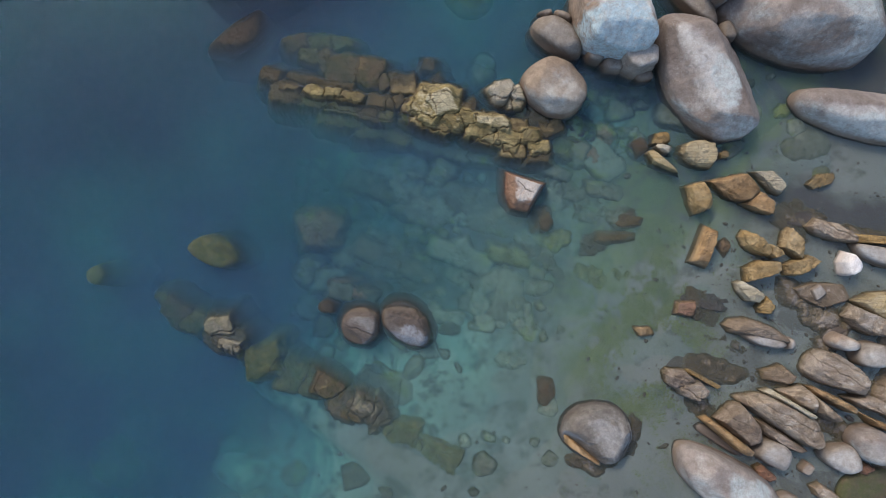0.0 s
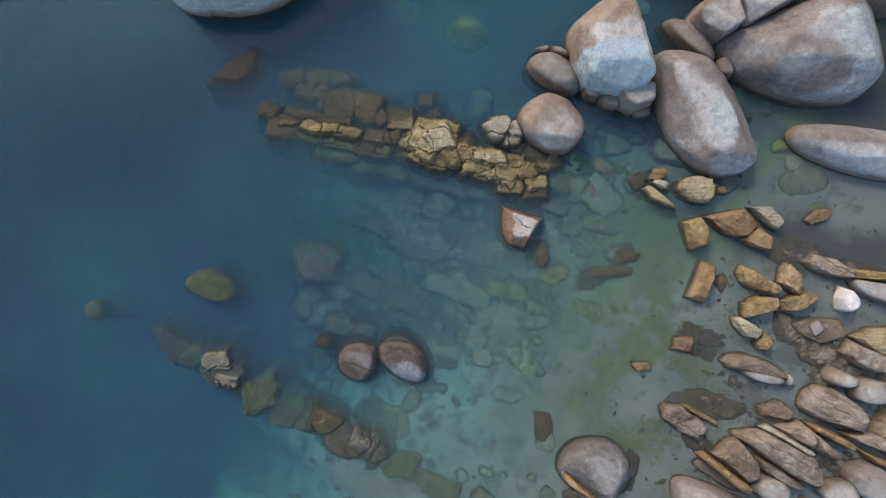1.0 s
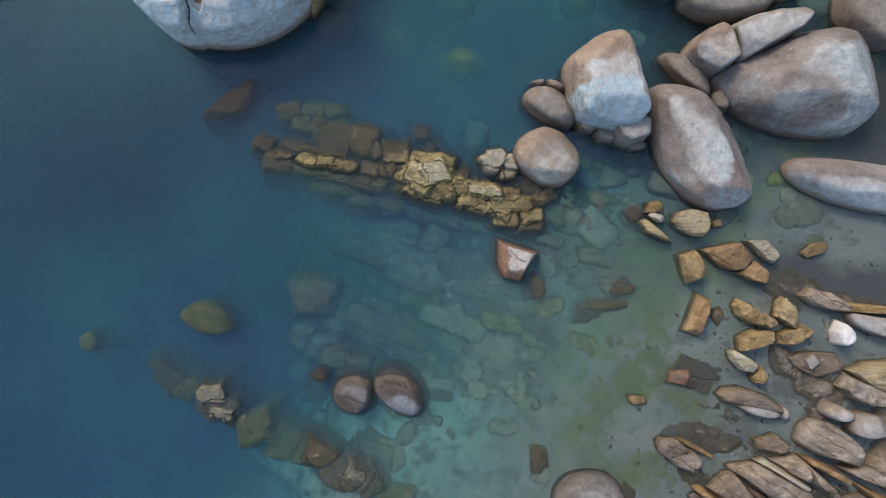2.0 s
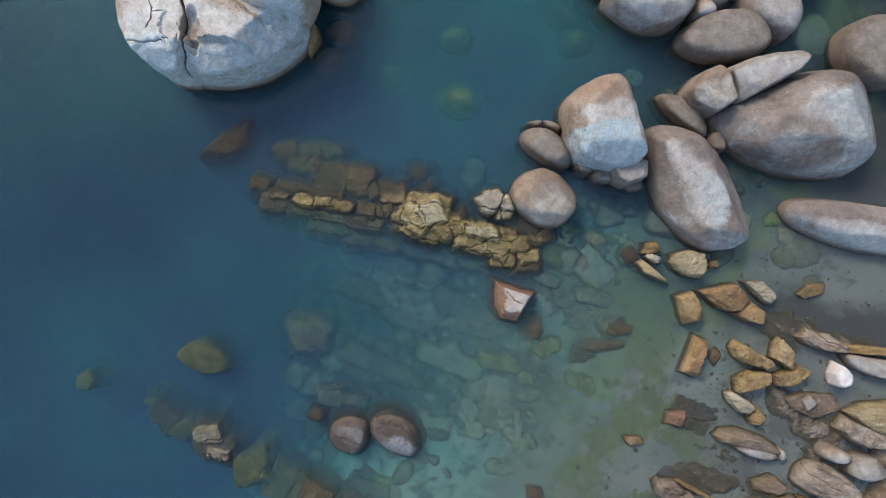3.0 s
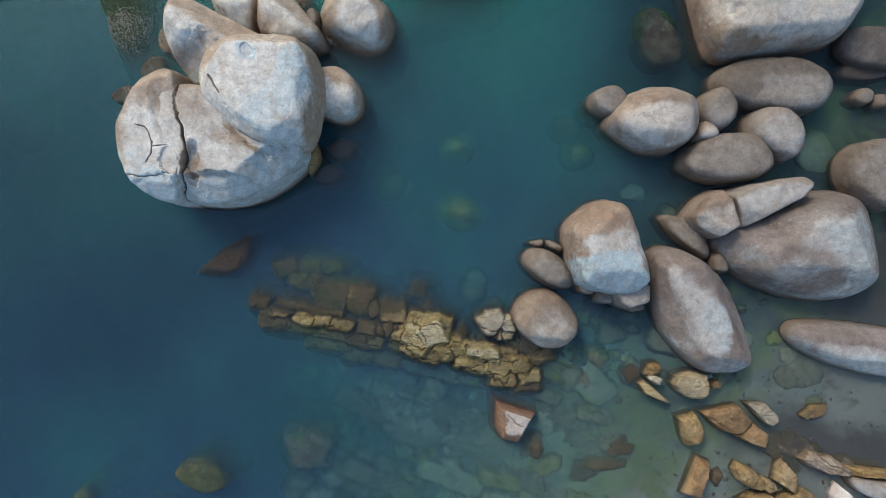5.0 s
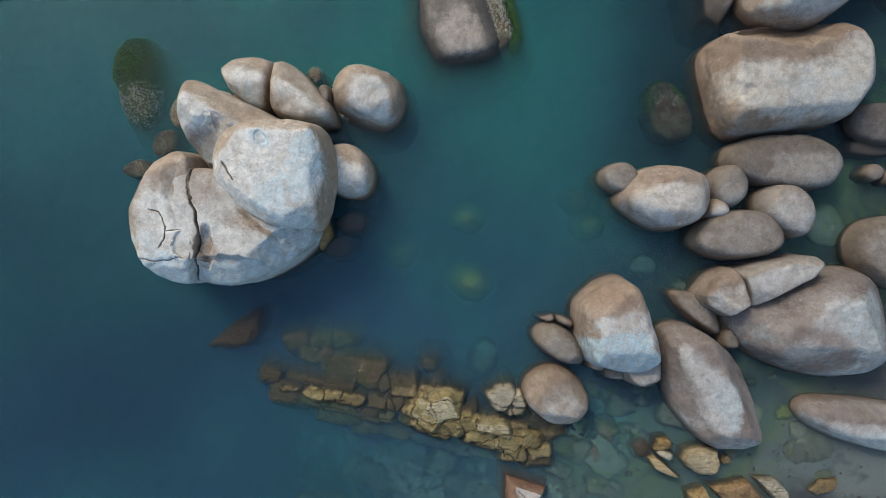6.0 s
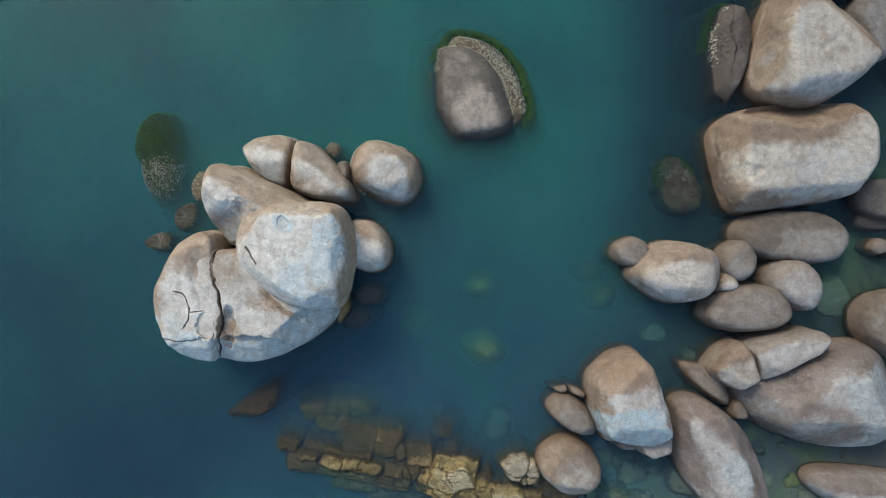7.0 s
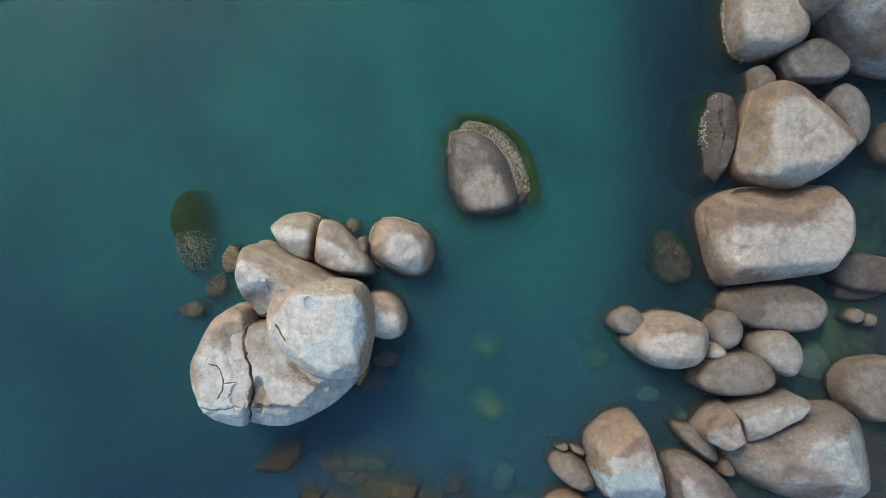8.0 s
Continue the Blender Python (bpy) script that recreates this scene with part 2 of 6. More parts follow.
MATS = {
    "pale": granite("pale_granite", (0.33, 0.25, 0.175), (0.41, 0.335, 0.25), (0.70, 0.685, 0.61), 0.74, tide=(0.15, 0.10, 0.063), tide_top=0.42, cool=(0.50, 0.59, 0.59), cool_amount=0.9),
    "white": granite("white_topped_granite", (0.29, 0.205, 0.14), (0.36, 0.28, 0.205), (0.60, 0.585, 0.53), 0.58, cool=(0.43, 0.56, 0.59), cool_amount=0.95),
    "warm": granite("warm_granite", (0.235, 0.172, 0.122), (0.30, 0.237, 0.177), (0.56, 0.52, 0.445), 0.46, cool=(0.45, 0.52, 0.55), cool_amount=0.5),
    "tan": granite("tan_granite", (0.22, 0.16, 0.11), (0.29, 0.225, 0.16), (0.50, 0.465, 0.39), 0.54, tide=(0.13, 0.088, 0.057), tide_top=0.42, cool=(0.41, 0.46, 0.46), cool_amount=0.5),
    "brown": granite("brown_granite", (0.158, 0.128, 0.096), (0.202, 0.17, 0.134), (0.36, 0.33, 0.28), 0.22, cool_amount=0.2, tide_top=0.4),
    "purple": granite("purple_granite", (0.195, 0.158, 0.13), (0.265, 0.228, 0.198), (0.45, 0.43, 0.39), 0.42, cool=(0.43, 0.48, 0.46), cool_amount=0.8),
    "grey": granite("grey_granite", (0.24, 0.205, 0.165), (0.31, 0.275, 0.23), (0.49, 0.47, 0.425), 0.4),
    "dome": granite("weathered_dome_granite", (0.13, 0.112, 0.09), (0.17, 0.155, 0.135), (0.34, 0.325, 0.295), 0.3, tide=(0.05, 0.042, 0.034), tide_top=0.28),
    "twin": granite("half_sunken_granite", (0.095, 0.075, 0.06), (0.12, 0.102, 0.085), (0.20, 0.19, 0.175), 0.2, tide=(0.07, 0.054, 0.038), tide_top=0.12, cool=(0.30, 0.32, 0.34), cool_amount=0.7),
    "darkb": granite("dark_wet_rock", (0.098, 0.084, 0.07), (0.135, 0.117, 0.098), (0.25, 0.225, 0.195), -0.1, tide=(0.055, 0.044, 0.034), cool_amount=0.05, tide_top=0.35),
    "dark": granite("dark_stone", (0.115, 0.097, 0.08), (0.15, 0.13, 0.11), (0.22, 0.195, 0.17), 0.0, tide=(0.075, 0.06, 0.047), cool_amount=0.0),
    "reddark": schist("red_brown_stone", (0.21, 0.105, 0.065), (0.28, 0.16, 0.10), (0.36, 0.25, 0.18), 0.0, streak=5),
    "wedge": granite("split_granite", (0.24, 0.145, 0.09), (0.31, 0.21, 0.14), (0.54, 0.49, 0.42), 0.35, tide=(0.13, 0.07, 0.042), tide_top=0.26),
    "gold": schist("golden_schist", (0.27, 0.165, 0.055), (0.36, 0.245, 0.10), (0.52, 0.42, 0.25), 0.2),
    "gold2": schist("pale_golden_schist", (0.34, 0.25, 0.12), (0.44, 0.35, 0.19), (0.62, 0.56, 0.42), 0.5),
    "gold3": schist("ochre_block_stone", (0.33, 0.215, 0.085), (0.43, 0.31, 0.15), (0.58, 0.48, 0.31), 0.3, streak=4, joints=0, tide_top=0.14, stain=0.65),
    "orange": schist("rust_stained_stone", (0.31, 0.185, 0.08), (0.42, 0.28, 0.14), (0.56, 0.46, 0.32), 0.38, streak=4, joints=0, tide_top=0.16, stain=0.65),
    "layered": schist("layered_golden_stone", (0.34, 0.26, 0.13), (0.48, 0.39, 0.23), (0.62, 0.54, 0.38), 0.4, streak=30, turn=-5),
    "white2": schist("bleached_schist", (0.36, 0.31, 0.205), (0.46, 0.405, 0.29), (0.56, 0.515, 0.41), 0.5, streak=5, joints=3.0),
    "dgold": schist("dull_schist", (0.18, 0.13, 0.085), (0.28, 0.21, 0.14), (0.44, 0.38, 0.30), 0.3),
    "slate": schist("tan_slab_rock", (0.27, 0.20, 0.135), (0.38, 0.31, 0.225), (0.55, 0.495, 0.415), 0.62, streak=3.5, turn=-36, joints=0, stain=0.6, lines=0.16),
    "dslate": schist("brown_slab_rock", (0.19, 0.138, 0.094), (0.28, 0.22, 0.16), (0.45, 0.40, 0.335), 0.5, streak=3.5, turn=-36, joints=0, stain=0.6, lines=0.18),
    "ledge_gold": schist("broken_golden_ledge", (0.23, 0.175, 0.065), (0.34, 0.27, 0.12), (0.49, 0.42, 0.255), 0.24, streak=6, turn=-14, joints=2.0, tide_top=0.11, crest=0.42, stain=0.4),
    "ledge_dull": crusted("broken_dull_ledge", (0.20, 0.175, 0.115), (0.135, 0.125, 0.095), (0.36, 0.34, 0.26), 0.5, 0.25),
    "quartz": granite("white_quartz", (0.62, 0.58, 0.54), (0.70, 0.67, 0.63), (0.78, 0.76, 0.73), 0.5, tide=(0.42, 0.36, 0.3), cool_amount=0.0),
    "ledge": crusted("sunken_ledge_rock", (0.27, 0.215, 0.085), (0.19, 0.185, 0.07), (0.30, 0.26, 0.14), 0.4, 0.4),
    "mussel": crusted("mussel_crusted_rock", (0.25, 0.19, 0.08), (0.16, 0.115, 0.06), (0.50, 0.42, 0.22), 0.85, 0.45),
    "weed_shade": crusted("weed_crusted_rock", (0.12, 0.10, 0.06), (0.12, 0.12, 0.05), (0.42, 0.40, 0.26), 0.7, 0.8),
    "weed2": crusted("algae_covered_stone", (0.36, 0.29, 0.10), (0.17, 0.17, 0.06), (0.24, 0.22, 0.1), 0.4, 0.4),
    "barn": crusted("barnacled_brown_rock", (0.15, 0.105, 0.07), (0.17, 0.14, 0.08), (0.40, 0.37, 0.27), 0.45, 0.15),
    "barnrock": granite("dark_tidal_boulder", (0.115, 0.10, 0.08), (0.15, 0.133, 0.108), (0.40, 0.345, 0.28), 0.1, tide=(0.04, 0.034, 0.03), cool_amount=0.1, tide_top=0.36),
    "mossy": crusted("mossy_rock", (0.13, 0.10, 0.06), (0.085, 0.075, 0.03), (0.19, 0.155, 0.085), 0.45, 0.35),
}


def seabed_height(x, y):
    """Height of the sand: a beach in the south-east that falls away to the north-west."""
    s = 0.8 * (7.4 - x) + 0.6 * (y + 1.0)
    n = noise.fractal(Vector((0.35 * x, 0.35 * y, 3.1)), 1.0, 2.1, 3)
    fine = noise.noise(Vector((1.7 * x, 1.7 * y, 9.0)))
    deep = 0.06 * s + 0.0055 * s * s if s > 0 else 0.05 * s
    deep = max(deep, -0.25)
    if deep > 1.9:
        deep = 1.9 + 0.25 * (deep - 1.9)
    deep += 0.28 * min(4.0, max(0.0, -2.2 - x))
    # a sand bar along the second ledge, and a patch beyond it
    for bx, by, a, b, rise in ((-2.3, -4.35, 2.7, 0.5, 0.5), (-4.9, -5.6, 0.7, 0.6, 0.45)):
        u, v = (x - bx) * 0.88 - (y - by) * 0.47, (y - by) * 0.88 + (x - bx) * 0.47
        deep -= rise * deep * math.exp(-((u / a) ** 4) - (v / b) ** 4)
    z = -min(deep, 9.0) - 0.13 * n * min(1.0, max(0.15, 0.2 * s)) - 0.02 * fine
    return z if z < -0.1 else -0.05 - 0.05 * math.exp(min(0.0, (-0.1 - z) * 6))


def sand_material():
    g = Nodes("sea_sand")
    big, mid = g.noise(0.55, 4, 0.6), g.noise(2.2, 5, 0.65)
    color = g.mix(g.span(big, 0.35, 0.65), (0.265, 0.262, 0.225), (0.325, 0.32, 0.275))
    x, y, z = g.xyz(g.geo.outputs["Position"])
    color = g.mix(g.span(z, -0.25, -0.5), color, (0.38, 0.49, 0.37))
    color = g.mix(g.span(mid, 0.5, 0.68, 0, 0.75), color, (0.15, 0.145, 0.115))
    # darker stony floor between the two ledges
    rub = g.math("MULTIPLY", g.math("SUBTRACT", g.noise(0.8, 5, 0.65), 0.5), 2.6)
    floor = g.math("MULTIPLY", g.span(g.math("ADD", y, rub), -2.5, -1.5), g.span(g.math("ADD", x, rub), 3.6, 1.8, 0, 0.92))
    color = g.mix(floor, color, g.mix(mid, (0.07, 0.08, 0.07), (0.17, 0.185, 0.15)))
    blotch = g.span(g.noise(1.5, 7, 0.7, warp=0.3), 0.5, 0.6, 0, 0.75)
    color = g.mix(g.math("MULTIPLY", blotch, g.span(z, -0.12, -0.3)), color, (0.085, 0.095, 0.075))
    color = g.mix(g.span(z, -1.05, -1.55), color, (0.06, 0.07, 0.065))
    stony = g.span(g.math("ADD", y, g.math("MULTIPLY", g.math("SUBTRACT", g.noise(0.7, 4), 0.5), 3.0)), 1.8, 4.6, 0, 0.9)
    stony = g.math("MULTIPLY", stony, g.span(x, 0.5, 3.0))
    color = g.mix(stony, color, g.mix(mid, (0.035, 0.03, 0.03), (0.10, 0.085, 0.075)))
    run = g.math("ADD", g.math("ADD", y, g.math("MULTIPLY", x, 0.195)), g.math("MULTIPLY", g.math("SUBTRACT", g.noise(0.9, 5, 0.65), 0.5), 1.6))
    run = g.math("ABSOLUTE", g.math("SUBTRACT", run, 2.35))
    run = g.math("MULTIPLY", g.span(run, 0.95, 0.25), g.span(x, 2.0, 3.8, 0, 0.92))
    color = g.mix(run, color, g.mix(mid, (0.07, 0.055, 0.055), (0.125, 0.10, 0.095)))
    wrack = g.math("MULTIPLY", g.span(x, 5.6, 7.6), g.span(y, -0.6, -1.8))
    wrack = g.math("MULTIPLY", wrack, g.span(g.noise(1.3, 6, 0.7, warp=0.6), 0.46, 0.56, 0, 0.75))
    color = g.mix(wrack, color, g.mix(g.noise(9, 5, 0.7), (0.10, 0.085, 0.07), (0.20, 0.175, 0.145)))
    # algae film on the shallow flats
    patch = g.math("MULTIPLY", g.span(z, -0.6, -0.35), g.span(z, -0.07, -0.14))
    patch = g.math("MULTIPLY", patch, g.span(g.math("ADD", x, g.noise(0.6, 3)), 2.6, 4.2, 0.15, 1.0))
    film = g.math("MULTIPLY", patch, g.span(g.noise(0.8, 6, 0.72, warp=0.6), 0.42, 0.62, 0, 0.7))
    color = g.mix(film, color, g.mix(g.noise(6, 4), (0.17, 0.205, 0.06), (0.28, 0.31, 0.13)))
    spots = g.span(g.cells(2.4), 0.05, 0.09, 0.7, 0.0)
    color = g.mix(g.math("MULTIPLY", spots, g.span(g.noise(1.7, 2), 0.5, 0.6)), color, (0.06, 0.06, 0.05))
    color = g.mix(0.5, color, g.mix(g.noise(70, 3, 0.7), (0.6, 0.6, 0.6), (1.35, 1.35, 1.33)), "MULTIPLY")
    rough = g.span(z, -0.02, 0.15, 0.45, 0.85)
    return g.done(color, rough, g.bump(g.noise(9, 6, 0.7), 0.3, 0.05), 0.3)


def water_material(name, gap, gloss):
    """One sheet of turbid water: lets most light through, scatters the rest blue-green; the top one also mirrors the sky."""
    g = Nodes(name)
    x, y, z = g.xyz(g.geo.outputs["Position"])
    north = g.span(g.math("ADD", y, g.math("MULTIPLY", g.math("SUBTRACT", g.noise(0.13, 3), 0.5), 9.0)), 3.0, 13.0)
    color = g.mix(north, WATER_BLUE, WATER_TEAL)
    cloud = g.noise(0.3, 4, 0.6)
    color = g.mix(g.span(cloud, 0.4, 0.68, 0, 0.55), color, WATER_MILK)
    shore = g.math("ADD", g.math("MULTIPLY", g.math("SUBTRACT", 7.4, x), 0.8), g.math("MULTIPLY", g.math("ADD", y, 1.0), 0.6))
    shore = g.math("ADD", shore, g.math("MULTIPLY", g.math("SUBTRACT", g.noise(0.45, 4, 0.6), 0.5), 5.0))
    color = g.mix(g.math("MULTIPLY", g.span(shore, 8.5, 3.2), g.span(y, 3.5, 0.0, 0.15, 1.0)), color, WATER_SHORE)
    dim = g.math("MULTIPLY", g.span(g.noise(0.22, 4, 0.6, warp=0.5), 0.44, 0.62), g.span(shore, 4.0, 8.0))
    color = g.mix(g.math("MULTIPLY", dim, 0.4), color, tuple(0.62 * v for v in WATER_BLUE))
    # weaker sky reflection over the western water, darkened into its colour
    dim_reflection = g.math("ADD", g.math("POWER", g.math("ABSOLUTE", g.math("MULTIPLY", g.math("ADD", x, 8.0), 0.24)), 2.0), g.math("POWER", g.math("ABSOLUTE", g.math("MULTIPLY", g.math("SUBTRACT", y, 5.0), 0.22)), 2.0))
    dim_reflection = g.span(g.math("ADD", dim_reflection, g.math("MULTIPLY", g.math("SUBTRACT", cloud, 0.5), 0.8)), 0.2, 1.0, 0.25, 0.0)
    color = g.mix(dim_reflection, color, tuple(0.3 * v for v in WATER_BLUE))
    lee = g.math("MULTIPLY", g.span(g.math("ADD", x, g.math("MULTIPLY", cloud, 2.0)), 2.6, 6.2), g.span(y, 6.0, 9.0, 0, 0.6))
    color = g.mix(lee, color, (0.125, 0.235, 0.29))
    # the boulders' shade on the water between them, put into its colour
    cove_shade = g.math("MULTIPLY", g.span(g.math("ADD", x, g.math("MULTIPLY", g.noise(0.5, 4, 0.6), 3.4)), 4.6, 7.4), g.span(y, 2.6, 4.6, 0, 0.8))
    color = g.mix(cove_shade, color, (0.05, 0.075, 0.10))
    color = g.mix(g.span(g.math("ADD", x, cloud), -4.0, -9.0, 0, 0.12), color, tuple(0.45 * v for v in WATER_BLUE))
    clear = g.nodes.new("ShaderNodeBsdfTransparent")
    clear.inputs[0].default_value = (*(math.exp(-k * gap) for k in SOAK), 1)
    cloudy = g.nodes.new("ShaderNodeBsdfDiffuse")
    g.links.new(color, cloudy.inputs[0])
    both = g.nodes.new("ShaderNodeMixShader")
    both.inputs[0].default_value = 1 - math.exp(-MURK * gap)
    g.links.new(clear.outputs[0], both.inputs[1]), g.links.new(cloudy.outputs[0], both.inputs[2])
    out = both.outputs[0]
    if gloss:
        shine = g.nodes.new("ShaderNodeBsdfGlossy")
        shine.inputs["Roughness"].default_value = 0.03
        ripple = g.bump(g.math("ADD", g.noise(2.2, 4, 0.6), g.math("MULTIPLY", g.noise(9, 3), 0.25)), 0.07, 0.06)
        fres = g.nodes.new("ShaderNodeFresnel")
        fres.inputs["IOR"].default_value = 1.33
        g.links.new(ripple, shine.inputs["Normal"]), g.links.new(ripple, fres.inputs["Normal"])
        top = g.nodes.new("ShaderNodeMixShader")
        g.links.new(fres.outputs[0], top.inputs[0])
        g.links.new(out, top.inputs[1]), g.links.new(shine.outputs[0], top.inputs[2])
        out = top.outputs[0]
    g.links.new(out, g.nodes["Material Output"].inputs["Surface"])
    return g.mat


WATER_BLUE, WATER_TEAL, WATER_MILK = (0.16, 0.265, 0.39), (0.135, 0.49, 0.405), (0.165, 0.47, 0.42)
WATER_SHORE = (0.47, 0.63, 0.55)
MURK, SOAK = 0.95, (1.0, 0.15, 0.11)


# ---- ground and water ----
def sheet(name, height, cell, material, parent=None):
    """A sheet that is fine round the shore and reaches out to the horizon."""
    xs = [-2500, -600, -120, -40, -22] + list(np.arange(-15, 15.01, cell)) + [22, 40, 120, 600, 2500]
    ys = [-2500, -600, -120, -40, -18] + list(np.arange(-11, 22.01, cell)) + [28, 45, 120, 600, 2500]
    verts = [(x, y, height(x, y)) for y in ys for x in xs]
    w = len(xs)
    faces = [(j * w + i, j * w + i + 1, (j + 1) * w + i + 1, (j + 1) * w + i) for j in range(len(ys) - 1) for i in range(w - 1)]
    me = bpy.data.meshes.new(name)
    me.from_pydata(verts, [], faces)
    me.polygons.foreach_set("use_smooth", [True] * len(faces))
    me.materials.append(material)
    ob = new(name, me)
    ob.parent = parent
    return ob


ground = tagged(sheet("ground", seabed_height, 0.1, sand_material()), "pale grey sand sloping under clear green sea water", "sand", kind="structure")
LAYERS = [-0.04, -0.09, -0.15, -0.22, -0.31, -0.42, -0.56, -0.74, -0.97, -1.25, -1.6]
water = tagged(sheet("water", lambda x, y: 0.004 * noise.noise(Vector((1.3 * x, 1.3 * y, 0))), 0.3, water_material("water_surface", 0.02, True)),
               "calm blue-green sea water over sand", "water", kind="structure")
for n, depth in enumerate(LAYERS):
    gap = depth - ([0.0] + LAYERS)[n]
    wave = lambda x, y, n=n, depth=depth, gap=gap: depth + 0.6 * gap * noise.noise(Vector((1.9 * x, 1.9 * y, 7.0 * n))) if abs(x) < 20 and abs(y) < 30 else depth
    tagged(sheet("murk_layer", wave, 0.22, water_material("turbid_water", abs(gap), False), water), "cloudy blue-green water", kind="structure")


# ---- rocks ----
SPHERES = {}


def sphere(level):
    if level not in SPHERES:
        bm = bmesh.new()
        bmesh.ops.create_icosphere(bm, subdivisions=level, radius=1)
        dirs = np.array([v.co[:] for v in bm.verts])
        faces = [tuple(v.index for v in f.verts) for f in bm.faces]
        bm.free()
        SPHERES[level] = (dirs / np.linalg.norm(dirs, axis=1)[:, None], faces)
    return SPHERES[level]


COUNT = [0]


def wear_layer(me, values):
    """Stores pale, cool, bare and cracked shares for each vertex."""
    layer = me.color_attributes.new("wear", "FLOAT_COLOR", "POINT")
    layer.data.foreach_set("color", np.clip(values, 0, 1).astype(np.float32).ravel())


def oval(px, py, x, y, a, b, turn, edge):
    """1 inside an oval seen from above, falling to 0 across its soft edge."""
    c, s = math.cos(radians(turn)), math.sin(radians(turn))
    d = np.hypot(((px - x) * c + (py - y) * s) / a, ((py - y) * c - (px - x) * s) / b)
    w = np.clip((1 + 0.5 * edge - d) / edge, 0, 1)
    return w * w * (3 - 2 * w)


def from_line(px, py, line):
    """Distance from a bent line, seen from above."""
    best = np.full(px.shape, 99.0)
    for (ax, ay), (bx, by) in zip(line, line[1:]):
        t = np.clip(((px - ax) * (bx - ax) + (py - ay) * (by - ay)) / ((bx - ax) ** 2 + (by - ay) ** 2), 0, 1)
        best = np.minimum(best, np.hypot(px - ax - t * (bx - ax), py - ay - t * (by - ay)))
    return best


def rock_mesh(name, x, y, zc, top, base, power, sides, facets=(), material="brown", level=4, relief=1.0, strata=0.0, lean=6, chips=3, chip=0.93, rough=0.0, marks=(), carve=(), clefts=()):
    """A weathered rock: the rounded body inside a few side planes (azimuth:centimetres), a top and a base, and extra facets
    (azimuth, elevation, share of the reach left).
    marks: (kind, x, y, a, b, turn, share) of ovals where it is pale, cool or bare. carve: (x, y, a, b, turn, depth, edge) of hollows.
    clefts: (width, depth, bent line) of cracks. Heights and places are absolute."""
    COUNT[0] += 1
    seed = 13.7 * COUNT[0]
    dirs, faces = sphere(level)
    planes = [(float(a), lean, float(c) / 100) for a, c in (s.split(":") for s in sides.split())]
    planes += [(0, 90, top - zc), (0, -90, zc - base)]
    az, el, dist = np.radians([q[0] for q in planes]), np.radians([q[1] for q in planes]), np.array([q[2] for q in planes])
    normals = np.stack([np.cos(el) * np.cos(az), np.cos(el) * np.sin(az), np.sin(el)], 1)
    s = np.maximum(dirs @ normals.T, 0) / dist
    r = (s**power).sum(1) ** (-1 / power)
    # broken corners
    dice = random.Random(COUNT[0])
    q = max(40.0, power)
    hull, worn = dirs * r[:, None], r**-q
    for a, e, left in [*facets, *((dice.uniform(0, 360), dice.uniform(25, 80), dice.uniform(chip, 1.0)) for _ in range(chips))]:
        a, e = radians(a), radians(e)
        way = np.array([math.cos(e) * math.cos(a), math.cos(e) * math.sin(a), math.sin(e)])
        worn = worn + (np.maximum(dirs @ way, 0) / ((hull @ way).max() * left)) ** q
    r = worn ** (-1 / q)
    pts = dirs * r[:, None]
    size = float(np.median(r))
    # broad swells, then dents and grain
    broad = np.array([noise.fractal(Vector(p) * (1.1 / size) + Vector((seed, 0, 0)), 1.0, 2.0, 2) for p in pts])
    small = np.array([noise.fractal(Vector(p) * 4.2 + Vector((0, seed, 0)), 0.9, 2.1, 4) for p in pts])
    push = relief * (0.032 * size * broad + min(0.018, 0.035 * size) * small)
    if rough:
        push += rough * np.array([noise.hetero_terrain(Vector(p) * 15.0 + Vector((seed, seed, 0)), 0.9, 2.2, 4, 0.6) - 0.6 for p in pts])
    if strata:
        ca, sa = math.cos(radians(62)), math.sin(radians(62))
        lay = (pts[:, 0] * ca + pts[:, 1] * sa + 0.35 * pts[:, 2] + 0.06 * broad + 0.012 * small) / strata
        lay = lay + 0.35 * np.sin(1.9 * lay + seed)
        push += 0.14 * strata * (np.abs((lay % 1.0) - 0.5) - 0.25) + 0.2 * strata * np.sin(np.floor(lay) * 12.9898)
    seam = np.exp(-((((lay % 1.0) - 0.5) / 0.05) ** 2)) * (np.sin(np.floor(lay) * 7.3 + seed) > 0.6) if strata > 0.08 else 0.0
    push -= 0.03 * seam
    pts = pts + dirs * push[:, None]
    px, py, upper = pts[:, 0] + x, pts[:, 1] + y, np.clip((dirs[:, 2] + 0.1) / 0.25, 0, 1)
    wear = np.zeros((len(pts), 4))
    wear[:, 3] += 0.8 * seam
    jx, jy = px + 0.09 * broad + 0.06 * small, py - 0.09 * broad + 0.06 * np.roll(small, 7)
    for kind, mx, my, a, b, turn, share in marks:
        wear[:, ("pale", "cool", "bare").index(kind)] += share * oval(jx, jy, mx, my, a, b, turn, 1.5)
    for mx, my, a, b, turn, depth, edge in carve:
        pts[:, 2] -= depth * upper * oval(jx, jy, mx, my, a, b, turn, edge)
    for width, depth, line in clefts:
        near = np.exp(-((from_line(px + 0.035 * small, py + 0.035 * np.roll(small, 5), line) / width) ** 2)) * upper
        pts[:, 2] -= depth * near
        wear[:, 3] += near
    me = bpy.data.meshes.new(name)
    me.from_pydata((pts + (0, 0, zc)).tolist(), [], faces)
    me.polygons.foreach_set("use_smooth", [True] * len(faces))
    me.materials.append(MATS[material])
    wear_layer(me, wear)
    return me


